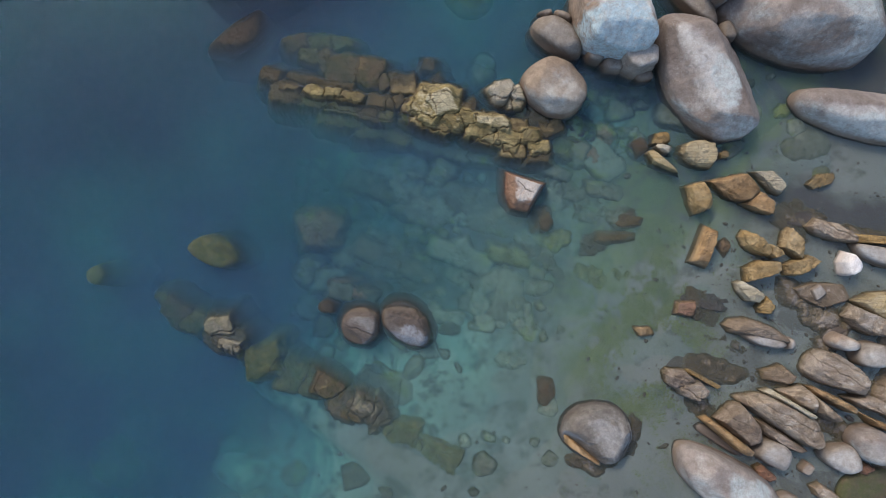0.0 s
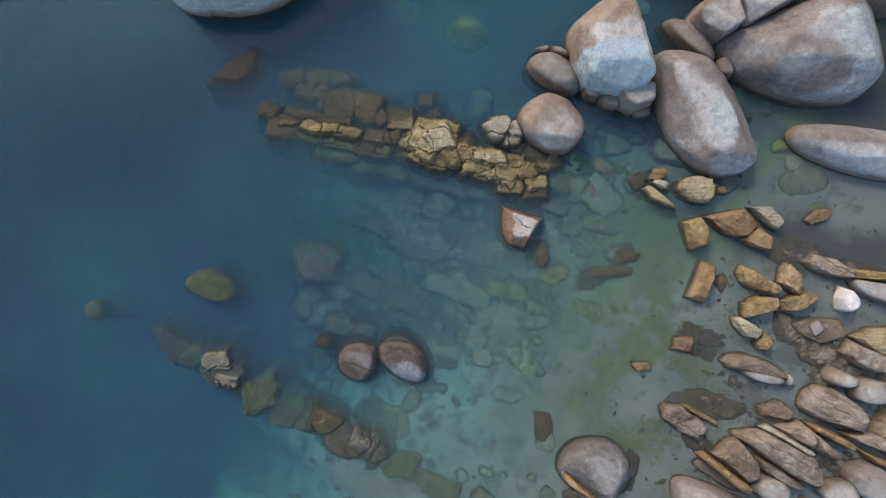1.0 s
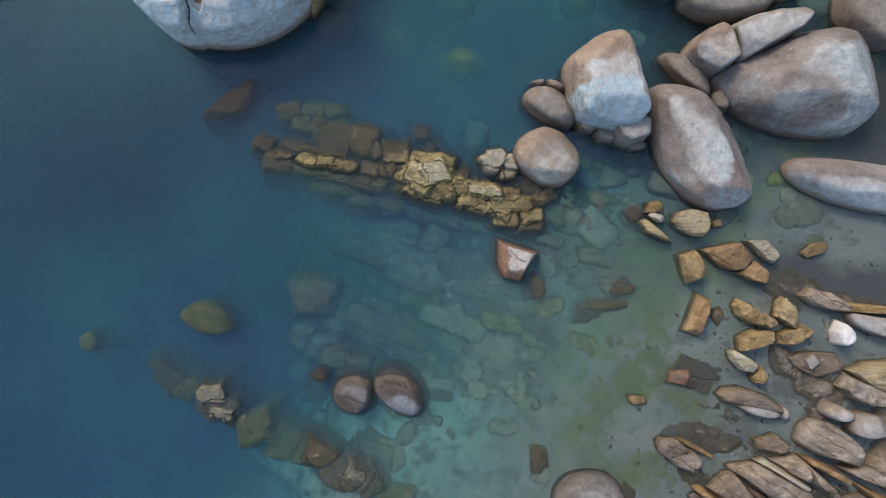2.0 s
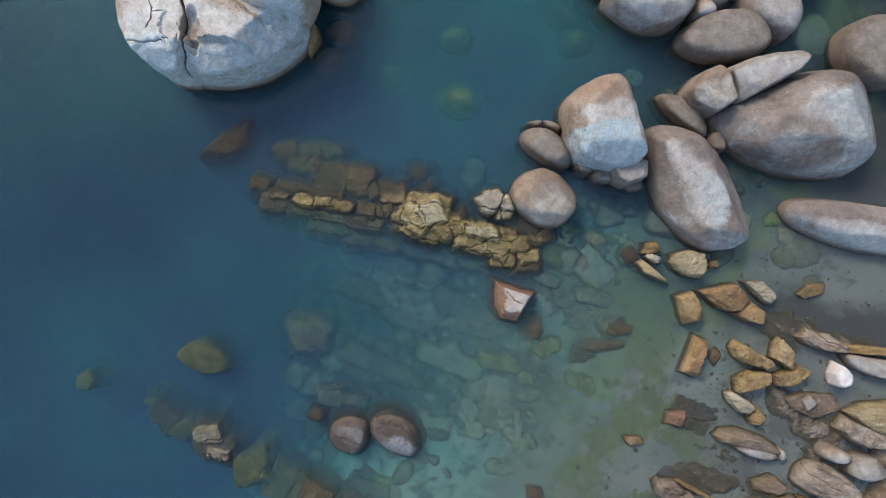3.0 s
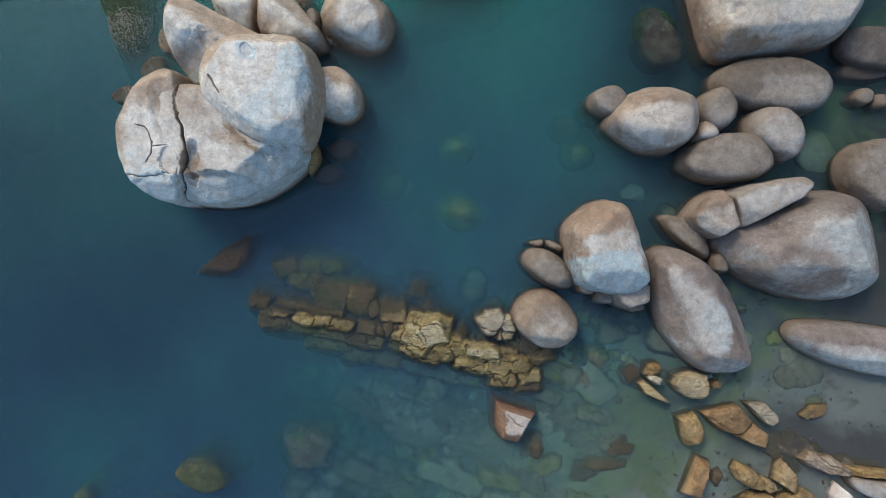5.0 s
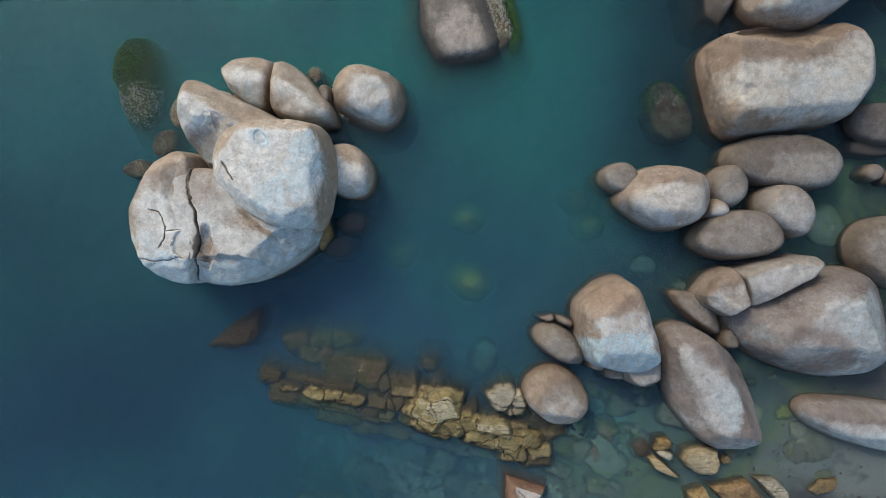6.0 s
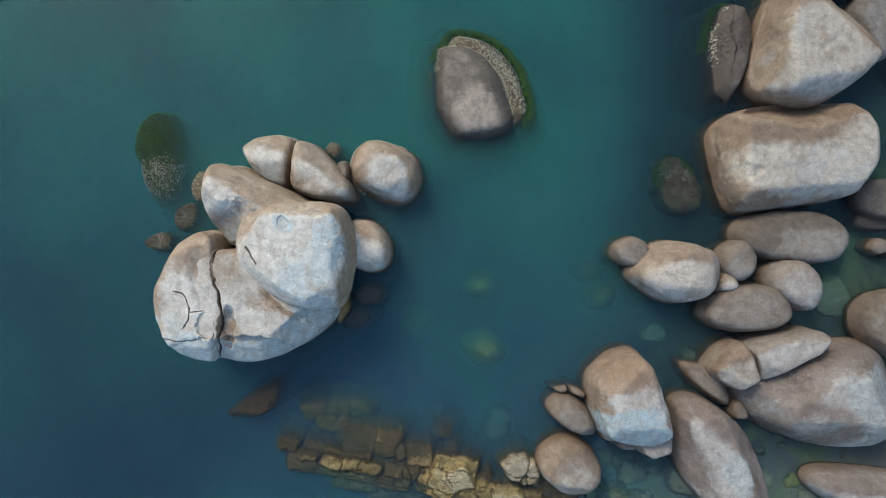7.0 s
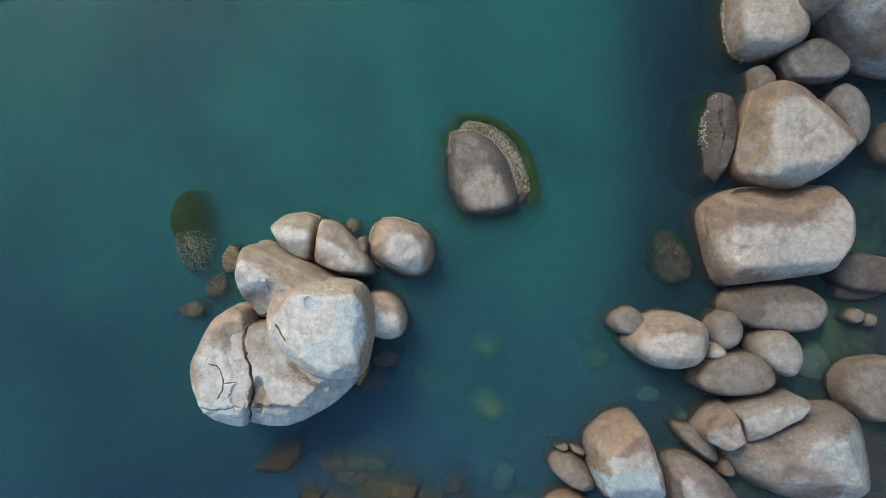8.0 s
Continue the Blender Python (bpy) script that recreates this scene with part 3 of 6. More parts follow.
def rock(name, x, y, zc, top, power, sides, facets=(), material="brown", base=None, label="", category="rock", group="", parent=None, **more):
    low = seabed_height(x, y) - 0.12 if base is None else base
    low = min(low, zc - 0.12)
    ob = new(name, rock_mesh(name, x, y, zc, top, low, power, sides, facets, material, **more))
    ob.location = (x, y, 0)
    if parent:
        ob.parent = parent
        ob.matrix_parent_inverse = parent.matrix_world.inverted()
        ob.matrix_parent_inverse = Matrix.Translation(-Vector(parent.location))
    else:
        tagged(ob, label, category, group)
    return ob


def ledge_mesh(humps, cell, turn, blocks, seed, rugged=1.0, dip=0.0, warp=1.0, cross=0.0):
    """A fractured ledge as one relief: flat-topped humps (x, y, half length, half width, turn, top), broken by tight joints
    into tilted blocks that are long along the bedding."""
    hx, hy, ha, hb, ht, hz = np.array(humps).T
    x0, x1, y0, y1 = (hx - ha).min() - 0.8, (hx + ha).max() + 0.8, (hy - ha * 0.5 - hb).min() - 0.7, (hy + ha * 0.5 + hb).max() + 0.7
    xs, ys = np.arange(x0, x1, cell), np.arange(y0, y1, cell)
    gx, gy = np.meshgrid(xs, ys)
    wob = np.array([[noise.fractal(Vector((1.7 * x, 1.7 * y, seed)), 1.0, 2.0, 3) for x in xs] for y in ys])
    fine = np.array([[noise.fractal(Vector((9 * x, 9 * y, seed + 5.0)), 0.9, 2.1, 3) for x in xs] for y in ys])
    px, py = gx + 0.055 * warp * wob + 0.015 * fine, gy + 0.055 * warp * np.roll(wob, 11, axis=1) + 0.015 * np.roll(fine, 7, axis=0)
    z = np.full(gx.shape, -1.6)
    for a, b, la, lb, t, top in humps:
        c, s = math.cos(radians(t)), math.sin(radians(t))
        u, v = ((px - a) * c + (py - b) * s) / la, ((py - b) * c - (px - a) * s) / lb
        d = (np.abs(u) ** 3.4 + np.abs(v) ** 3.4) ** (1 / 3.4)
        z = np.maximum(z, top - dip * lb * v - 0.07 * d**2 - 0.45 * np.maximum(d - 0.68, 0) / 0.32 * min(lb, 0.3))
    # joints: distance between the two nearest block centres, along the bedding
    c, s = math.cos(radians(turn)), math.sin(radians(turn))
    u, v = (px * c + py * s) / blocks[0], (py * c - px * s) / blocks[1]
    iu, iv = np.floor(u), np.floor(v)
    first, second, who = np.full(u.shape, 9.0), np.full(u.shape, 9.0), np.zeros(u.shape)
    for du in (-1, 0, 1):
        for dv in (-1, 0, 1):
            cu, cv = iu + du, iv + dv
            key = cu * 12.9898 + cv * 78.233 + seed
            ju, jv = (np.sin(key) * 43758.5453) % 1, (np.sin(key + 3.1) * 24634.6345) % 1
            dist = np.maximum(np.abs(cu + 0.15 + 0.7 * ju - u), 0.85 * np.abs(cv + 0.15 + 0.7 * jv - v)) + 0.25 * np.hypot(cu + ju - u, cv + jv - v)
            nearer = dist < first
            second = np.where(nearer, first, np.minimum(second, dist))
            who = np.where(nearer, (np.sin(key + 1.7) * 9631.137) % 1, who)
            first = np.minimum(first, dist)
    joint = np.exp(-(((second - first) / 0.034) ** 2)) * np.clip(0.65 + 0.9 * np.roll(wob, 23, axis=1), 0.15, 1.2)
    lift = (7.31 * who) % 1 - 0.5
    z += rugged * (0.085 * (who - 0.6) * (0.7 + 0.8 * (u - iu - 0.5)) + 0.07 * lift * (v - iv - 0.5) - 0.085 * joint + 0.022 * fine) + 0.025 * wob
    if cross:
        for way, gap in ((58, 0.7), (118, 1.5)):
            q = (px * math.cos(radians(way)) + py * math.sin(radians(way)) + 0.04 * wob) / gap if way > 90 else (px * math.sin(radians(way)) + py * math.cos(radians(way)) + 0.05 * wob) / gap
            cell_no = np.floor(q)
            off = np.abs(q - cell_no - 0.12 - 0.76 * ((np.sin(cell_no * 7.7 + seed) * 917.3) % 1)) * gap
            z -= cross * (0.09 * np.exp(-((off / 0.011) ** 2)) + 0.015 * np.exp(-((off / 0.05) ** 2)))
    z = np.maximum(z, -1.6)
    w = len(xs)
    keep = z > -1.5
    verts = np.stack([gx, gy, z], -1).reshape(-1, 3)
    quads = [(j * w + i, j * w + i + 1, (j + 1) * w + i + 1, (j + 1) * w + i) for j in range(len(ys) - 1) for i in range(w - 1) if keep[j : j + 2, i : i + 2].any()]
    used = sorted({k for q in quads for k in q})
    where = {k: n for n, k in enumerate(used)}
    me = bpy.data.meshes.new("rock_ledge")
    me.from_pydata(verts[used].tolist(), [], [tuple(where[k] for k in q) for q in quads])
    me.polygons.foreach_set("use_smooth", [True] * len(quads))
    wear_layer(me, np.stack([0 * joint, 0 * joint, 0 * joint, 0.9 * joint], -1).reshape(-1, 4)[used])
    return me


def ledge(humps, turn, material, label, seed, blocks=(0.55, 0.22), name="rock_ledge", category="rock ledge", group="", rugged=1.0, dip=0.0, cell=0.018, warp=1.0, crusts={}, cross=0.0):
    """A ledge of one slab, or of several that share the same joints, each a part of it."""
    home = Vector((humps[0][0], humps[0][1], 0))
    whole = None
    for n, hump in enumerate(humps):
        me = ledge_mesh([hump], cell, turn, blocks, seed, rugged, dip, warp, cross)
        me.transform(Matrix.Translation(-home))
        me.materials.append(MATS[crusts.get(n, material)])
        if whole is None and len(humps) > 1:
            whole = new(name)
            whole.location = home
        ob = new("ledge_block" if whole else name, me)
        if whole:
            ob.parent = whole
        else:
            whole = ob
            ob.location = home
    return tagged(whole, label, category, group)


ROCK = {}

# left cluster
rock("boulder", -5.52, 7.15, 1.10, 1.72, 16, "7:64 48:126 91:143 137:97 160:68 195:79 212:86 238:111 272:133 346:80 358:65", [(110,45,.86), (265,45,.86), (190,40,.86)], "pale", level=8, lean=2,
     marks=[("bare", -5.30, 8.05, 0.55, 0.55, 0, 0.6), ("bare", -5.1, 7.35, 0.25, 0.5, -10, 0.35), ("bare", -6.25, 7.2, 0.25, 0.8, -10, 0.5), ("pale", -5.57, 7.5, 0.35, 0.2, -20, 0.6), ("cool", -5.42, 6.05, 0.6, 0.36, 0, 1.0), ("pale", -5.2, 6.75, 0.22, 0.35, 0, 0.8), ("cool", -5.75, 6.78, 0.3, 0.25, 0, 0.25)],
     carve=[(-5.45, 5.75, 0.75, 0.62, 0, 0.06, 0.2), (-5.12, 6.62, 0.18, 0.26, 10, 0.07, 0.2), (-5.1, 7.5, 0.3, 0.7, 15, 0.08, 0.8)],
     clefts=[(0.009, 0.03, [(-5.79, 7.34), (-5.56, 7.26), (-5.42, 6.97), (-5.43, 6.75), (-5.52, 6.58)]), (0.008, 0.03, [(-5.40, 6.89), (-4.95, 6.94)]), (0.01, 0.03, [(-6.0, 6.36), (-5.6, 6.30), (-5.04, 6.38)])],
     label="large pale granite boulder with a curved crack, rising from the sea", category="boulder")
# bare oval in the south-west hollow paints shade over its brown
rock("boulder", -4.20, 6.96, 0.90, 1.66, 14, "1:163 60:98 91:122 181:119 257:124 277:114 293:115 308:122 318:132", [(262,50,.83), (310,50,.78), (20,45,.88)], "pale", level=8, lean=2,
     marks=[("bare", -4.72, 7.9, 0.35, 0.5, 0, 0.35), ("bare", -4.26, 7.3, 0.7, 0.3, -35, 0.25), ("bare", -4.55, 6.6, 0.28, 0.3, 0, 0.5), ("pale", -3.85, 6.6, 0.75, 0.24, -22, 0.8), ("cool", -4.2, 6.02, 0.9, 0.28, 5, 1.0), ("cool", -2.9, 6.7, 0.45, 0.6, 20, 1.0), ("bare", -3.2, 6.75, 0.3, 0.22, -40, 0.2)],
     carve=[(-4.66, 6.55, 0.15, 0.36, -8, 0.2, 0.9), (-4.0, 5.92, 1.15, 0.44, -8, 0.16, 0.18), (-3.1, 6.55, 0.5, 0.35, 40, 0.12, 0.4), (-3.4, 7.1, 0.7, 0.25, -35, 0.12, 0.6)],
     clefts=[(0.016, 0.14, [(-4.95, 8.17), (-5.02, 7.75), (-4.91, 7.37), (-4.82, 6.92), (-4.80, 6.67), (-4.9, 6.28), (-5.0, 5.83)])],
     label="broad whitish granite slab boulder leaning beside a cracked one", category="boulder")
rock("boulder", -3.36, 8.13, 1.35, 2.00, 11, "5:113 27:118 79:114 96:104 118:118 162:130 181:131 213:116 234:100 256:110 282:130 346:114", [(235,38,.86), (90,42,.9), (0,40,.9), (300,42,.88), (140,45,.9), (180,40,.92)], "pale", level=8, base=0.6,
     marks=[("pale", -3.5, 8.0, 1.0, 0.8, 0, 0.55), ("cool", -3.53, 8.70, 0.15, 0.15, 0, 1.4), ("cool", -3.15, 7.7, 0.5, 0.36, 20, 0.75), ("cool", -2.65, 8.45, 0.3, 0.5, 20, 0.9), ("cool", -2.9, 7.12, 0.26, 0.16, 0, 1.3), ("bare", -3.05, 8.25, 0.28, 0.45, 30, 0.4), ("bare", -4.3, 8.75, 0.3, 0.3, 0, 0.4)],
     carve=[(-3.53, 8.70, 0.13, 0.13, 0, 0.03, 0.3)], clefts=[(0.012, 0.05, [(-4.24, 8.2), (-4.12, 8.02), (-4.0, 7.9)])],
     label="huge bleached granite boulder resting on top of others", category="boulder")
# first bare oval puts the hollow side's shade into the colour
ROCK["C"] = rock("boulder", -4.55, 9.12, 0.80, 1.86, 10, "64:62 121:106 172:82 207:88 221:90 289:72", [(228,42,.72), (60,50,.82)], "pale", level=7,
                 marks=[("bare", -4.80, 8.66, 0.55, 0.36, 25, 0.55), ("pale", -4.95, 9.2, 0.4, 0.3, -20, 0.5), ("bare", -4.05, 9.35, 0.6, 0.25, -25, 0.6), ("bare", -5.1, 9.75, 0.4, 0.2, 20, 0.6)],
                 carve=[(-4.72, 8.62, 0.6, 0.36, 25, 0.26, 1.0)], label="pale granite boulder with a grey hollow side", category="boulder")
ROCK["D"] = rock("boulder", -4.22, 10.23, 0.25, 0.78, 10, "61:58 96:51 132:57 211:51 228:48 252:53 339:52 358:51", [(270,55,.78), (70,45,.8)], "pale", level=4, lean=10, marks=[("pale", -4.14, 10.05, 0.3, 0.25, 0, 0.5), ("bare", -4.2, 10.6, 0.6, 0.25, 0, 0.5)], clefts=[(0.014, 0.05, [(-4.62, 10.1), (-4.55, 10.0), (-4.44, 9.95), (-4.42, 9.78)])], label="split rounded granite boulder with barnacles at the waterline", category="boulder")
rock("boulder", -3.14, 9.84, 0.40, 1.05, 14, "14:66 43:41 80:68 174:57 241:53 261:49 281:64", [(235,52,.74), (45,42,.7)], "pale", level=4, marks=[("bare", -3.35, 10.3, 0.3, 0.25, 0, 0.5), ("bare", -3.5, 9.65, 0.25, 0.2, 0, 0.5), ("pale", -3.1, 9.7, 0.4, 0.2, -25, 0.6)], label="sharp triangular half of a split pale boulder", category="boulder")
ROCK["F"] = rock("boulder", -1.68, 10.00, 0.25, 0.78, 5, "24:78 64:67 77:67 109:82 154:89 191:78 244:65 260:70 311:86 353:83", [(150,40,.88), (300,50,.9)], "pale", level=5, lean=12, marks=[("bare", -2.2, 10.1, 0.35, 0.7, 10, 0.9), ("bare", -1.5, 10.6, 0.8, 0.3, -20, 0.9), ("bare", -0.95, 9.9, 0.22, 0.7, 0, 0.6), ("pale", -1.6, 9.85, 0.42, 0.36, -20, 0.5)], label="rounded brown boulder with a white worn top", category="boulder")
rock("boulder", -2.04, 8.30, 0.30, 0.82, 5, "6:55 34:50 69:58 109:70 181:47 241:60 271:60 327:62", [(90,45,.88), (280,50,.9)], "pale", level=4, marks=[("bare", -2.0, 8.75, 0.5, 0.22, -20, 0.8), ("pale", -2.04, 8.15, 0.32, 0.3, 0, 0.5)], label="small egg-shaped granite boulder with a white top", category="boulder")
rock("boulder", -2.63, 9.98, 0.10, 0.40, 5, "31:17 113:24 190:15 257:23 356:16", (), "brown", level=4, label="smooth brown granite boulder stained by the tide", category="boulder")
ROCK["H"] = rock("rock", -6.90, 9.95, -0.30, -0.02, 5, "5:49 63:59 116:63 186:47 222:56 277:67 333:54", (), "weed_shade", level=4, lean=20, label="sunken rock overgrown with barnacles and green weed", category="rock")
ROCK["H0"] = rock("rock", -6.99, 10.71, -0.35, -0.03, 4, "5:52 40:59 104:64 143:56 185:55 275:55", (), "weed_shade", level=4, label="sunken rock thick with bright green weed", category="rock")
ROCK["H2"] = rock("rock", -5.91, 9.61, -0.10, 0.03, 5, "11:24 88:38 148:28 181:28 219:31 291:34", (), "barn", level=4, label="brown rock crusted with barnacles at the waterline", category="rock")
ROCK["H3"] = rock("rock", -6.28, 8.92, -0.10, -0.02, 5, "19:29 102:30 141:24 196:28 281:30 330:23", (), "barn", level=4, label="brown rock crusted with barnacles at the waterline", category="rock")
ROCK["H4"] = rock("rock", -6.88, 8.33, -0.10, 0.0, 5, "66:23 120:19 231:26 276:18 347:29", (), "barn", level=4, label="brown rock crusted with barnacles at the waterline", category="rock")
ROCK["H5"] = rock("rock", -2.92, 10.52, -0.15, 0.02, 5, "10:16 68:17 140:17 226:15 289:18", (), "barn", level=3, label="brown rock crusted with barnacles at the waterline", category="rock")
rock("rock", -2.64, 6.96, 0.10, 0.45, 5, "16:17 104:29 191:14 327:20", (), "gold", level=4, strata=0.045, relief=1.2, chips=8, chip=0.76, rough=0.014, label="golden-brown angular fragment of broken rock", category="rock")
rock("rock", -2.05, 7.18, -0.20, -0.03, 5, "74:26 129:26 223:31 279:24 344:32", (), "dark", level=4, label="dark rounded stone just under the water", category="rock")
rock("rock", -2.35, 6.61, -0.30, -0.15, 5, "52:30 111:23 192:32 271:24 319:27", (), "dark", level=4, label="dark rounded stone just under the water", category="rock")

# barnacle rock
ROCK["I"] = rock("boulder", 0.20, 11.89, 0.04, 0.34, 9, "12:83 32:73 52:79 91:98 177:76 184:72 212:78 277:99 331:117", [(20,52,.84), (45,60,.9), (200,55,.92)], "barnrock", level=6, lean=24,
                 marks=[("pale", 0.35, 11.45, 0.42, 0.42, 10, 1.5), ("bare", 0.85, 12.0, 0.25, 0.9, 25, 0.9)], label="low grey-brown boulder ringed with barnacles, awash alone", category="boulder")
ROCK["Ib"] = rock("tidal_rim", 0.44, 12.05, -0.12, 0.06, 12, "17:86 46:82 77:96 147:107 183:97 212:100 279:97 329:124", [(45,66,.86), (20,60,.9)], "barn", level=6, lean=26, parent=ROCK["I"])
ROCK["sub2"] = rock("rock", 5.14, 9.82, -0.30, -0.08, 4, "27:46 69:73 122:78 185:52 223:58 278:70 340:77", (), "barn", level=5, label="brown rock crusted with barnacles at the waterline", category="rock")

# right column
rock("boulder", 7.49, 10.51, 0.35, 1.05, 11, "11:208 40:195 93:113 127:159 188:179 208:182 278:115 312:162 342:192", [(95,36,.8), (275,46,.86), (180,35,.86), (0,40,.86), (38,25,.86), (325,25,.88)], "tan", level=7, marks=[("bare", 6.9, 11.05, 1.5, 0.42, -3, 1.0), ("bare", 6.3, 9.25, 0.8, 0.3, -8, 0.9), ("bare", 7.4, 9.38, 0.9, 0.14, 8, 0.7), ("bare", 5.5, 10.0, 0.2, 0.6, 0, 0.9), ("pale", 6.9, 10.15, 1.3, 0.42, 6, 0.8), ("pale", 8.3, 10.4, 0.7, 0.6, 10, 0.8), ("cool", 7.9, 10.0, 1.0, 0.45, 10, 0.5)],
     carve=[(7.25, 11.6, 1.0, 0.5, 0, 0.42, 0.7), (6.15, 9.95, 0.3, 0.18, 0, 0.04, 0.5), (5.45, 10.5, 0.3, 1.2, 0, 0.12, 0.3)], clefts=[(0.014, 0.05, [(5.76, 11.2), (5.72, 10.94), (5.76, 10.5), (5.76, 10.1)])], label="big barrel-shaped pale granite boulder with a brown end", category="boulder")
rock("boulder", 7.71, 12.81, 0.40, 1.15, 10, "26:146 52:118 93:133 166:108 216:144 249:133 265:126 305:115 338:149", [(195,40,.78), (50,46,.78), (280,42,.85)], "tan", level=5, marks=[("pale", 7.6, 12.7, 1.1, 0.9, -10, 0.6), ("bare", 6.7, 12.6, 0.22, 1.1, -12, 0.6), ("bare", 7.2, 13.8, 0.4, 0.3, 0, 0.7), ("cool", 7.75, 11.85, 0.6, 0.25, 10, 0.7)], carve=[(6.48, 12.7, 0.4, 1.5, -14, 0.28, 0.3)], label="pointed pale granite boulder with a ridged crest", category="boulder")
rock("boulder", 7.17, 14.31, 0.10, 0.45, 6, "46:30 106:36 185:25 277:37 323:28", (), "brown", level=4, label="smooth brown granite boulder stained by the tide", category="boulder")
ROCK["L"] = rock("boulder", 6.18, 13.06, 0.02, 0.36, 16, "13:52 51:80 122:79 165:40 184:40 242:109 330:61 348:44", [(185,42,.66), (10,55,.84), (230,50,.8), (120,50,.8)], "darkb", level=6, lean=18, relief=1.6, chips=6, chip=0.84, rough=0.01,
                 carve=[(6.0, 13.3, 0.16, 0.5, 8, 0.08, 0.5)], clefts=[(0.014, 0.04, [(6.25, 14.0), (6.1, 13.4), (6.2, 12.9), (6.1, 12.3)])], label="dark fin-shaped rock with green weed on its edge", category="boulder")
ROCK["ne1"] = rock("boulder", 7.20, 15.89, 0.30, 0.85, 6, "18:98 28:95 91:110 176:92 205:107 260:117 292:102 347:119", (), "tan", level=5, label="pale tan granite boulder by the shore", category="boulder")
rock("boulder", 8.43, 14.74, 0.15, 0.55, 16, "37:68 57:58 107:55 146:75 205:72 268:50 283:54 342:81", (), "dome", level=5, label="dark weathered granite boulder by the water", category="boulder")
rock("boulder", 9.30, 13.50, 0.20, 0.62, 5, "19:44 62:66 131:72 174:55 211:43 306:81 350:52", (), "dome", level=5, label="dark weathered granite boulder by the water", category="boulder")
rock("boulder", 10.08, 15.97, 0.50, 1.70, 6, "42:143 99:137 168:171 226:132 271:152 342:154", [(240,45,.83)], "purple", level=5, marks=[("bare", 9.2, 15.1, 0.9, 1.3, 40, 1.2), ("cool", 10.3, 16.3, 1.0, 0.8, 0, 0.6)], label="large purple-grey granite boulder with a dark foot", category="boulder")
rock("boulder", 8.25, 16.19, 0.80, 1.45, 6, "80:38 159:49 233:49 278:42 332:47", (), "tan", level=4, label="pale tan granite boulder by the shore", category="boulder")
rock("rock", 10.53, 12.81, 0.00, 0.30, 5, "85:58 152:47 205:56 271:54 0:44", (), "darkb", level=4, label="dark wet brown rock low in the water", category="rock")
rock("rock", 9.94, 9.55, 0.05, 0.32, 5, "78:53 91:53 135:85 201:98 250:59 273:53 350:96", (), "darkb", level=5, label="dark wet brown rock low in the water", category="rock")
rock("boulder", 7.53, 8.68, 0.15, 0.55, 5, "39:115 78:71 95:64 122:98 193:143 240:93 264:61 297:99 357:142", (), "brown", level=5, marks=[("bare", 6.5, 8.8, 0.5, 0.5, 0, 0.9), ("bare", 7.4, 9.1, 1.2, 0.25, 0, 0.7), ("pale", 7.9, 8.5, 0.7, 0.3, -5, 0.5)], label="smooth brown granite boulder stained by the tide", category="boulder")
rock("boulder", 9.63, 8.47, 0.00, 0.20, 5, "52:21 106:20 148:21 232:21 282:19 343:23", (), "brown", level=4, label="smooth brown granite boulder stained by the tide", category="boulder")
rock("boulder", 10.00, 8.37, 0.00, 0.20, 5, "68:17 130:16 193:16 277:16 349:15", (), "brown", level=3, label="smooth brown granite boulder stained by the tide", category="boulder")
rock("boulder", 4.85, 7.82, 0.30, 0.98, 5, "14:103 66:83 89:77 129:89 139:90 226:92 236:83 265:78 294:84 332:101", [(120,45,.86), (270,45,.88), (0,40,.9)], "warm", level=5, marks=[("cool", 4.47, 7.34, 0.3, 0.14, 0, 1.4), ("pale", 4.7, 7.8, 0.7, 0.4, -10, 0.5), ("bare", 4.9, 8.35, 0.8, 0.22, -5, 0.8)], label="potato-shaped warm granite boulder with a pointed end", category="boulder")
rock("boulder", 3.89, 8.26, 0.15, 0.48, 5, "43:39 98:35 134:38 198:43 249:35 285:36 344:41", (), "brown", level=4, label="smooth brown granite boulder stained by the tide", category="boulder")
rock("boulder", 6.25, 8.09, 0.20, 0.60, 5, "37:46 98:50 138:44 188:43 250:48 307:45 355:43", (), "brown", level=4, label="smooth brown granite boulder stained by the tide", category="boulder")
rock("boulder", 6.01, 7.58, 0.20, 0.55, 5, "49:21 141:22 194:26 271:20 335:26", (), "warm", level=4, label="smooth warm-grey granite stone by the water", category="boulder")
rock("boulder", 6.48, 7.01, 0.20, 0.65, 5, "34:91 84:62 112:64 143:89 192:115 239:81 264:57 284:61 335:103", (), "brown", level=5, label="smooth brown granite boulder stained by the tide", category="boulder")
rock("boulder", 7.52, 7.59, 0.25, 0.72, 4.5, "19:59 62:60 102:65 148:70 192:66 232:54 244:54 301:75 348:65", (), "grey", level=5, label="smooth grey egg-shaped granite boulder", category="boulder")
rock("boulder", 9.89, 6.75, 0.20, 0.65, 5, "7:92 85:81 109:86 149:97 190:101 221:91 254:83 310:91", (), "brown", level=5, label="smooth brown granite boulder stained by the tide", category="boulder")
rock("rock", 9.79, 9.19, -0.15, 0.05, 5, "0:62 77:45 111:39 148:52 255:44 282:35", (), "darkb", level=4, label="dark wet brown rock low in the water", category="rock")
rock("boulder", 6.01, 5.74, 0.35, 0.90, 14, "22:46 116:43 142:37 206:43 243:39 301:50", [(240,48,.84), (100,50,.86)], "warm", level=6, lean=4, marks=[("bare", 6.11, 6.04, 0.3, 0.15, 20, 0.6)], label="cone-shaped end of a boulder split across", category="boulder")
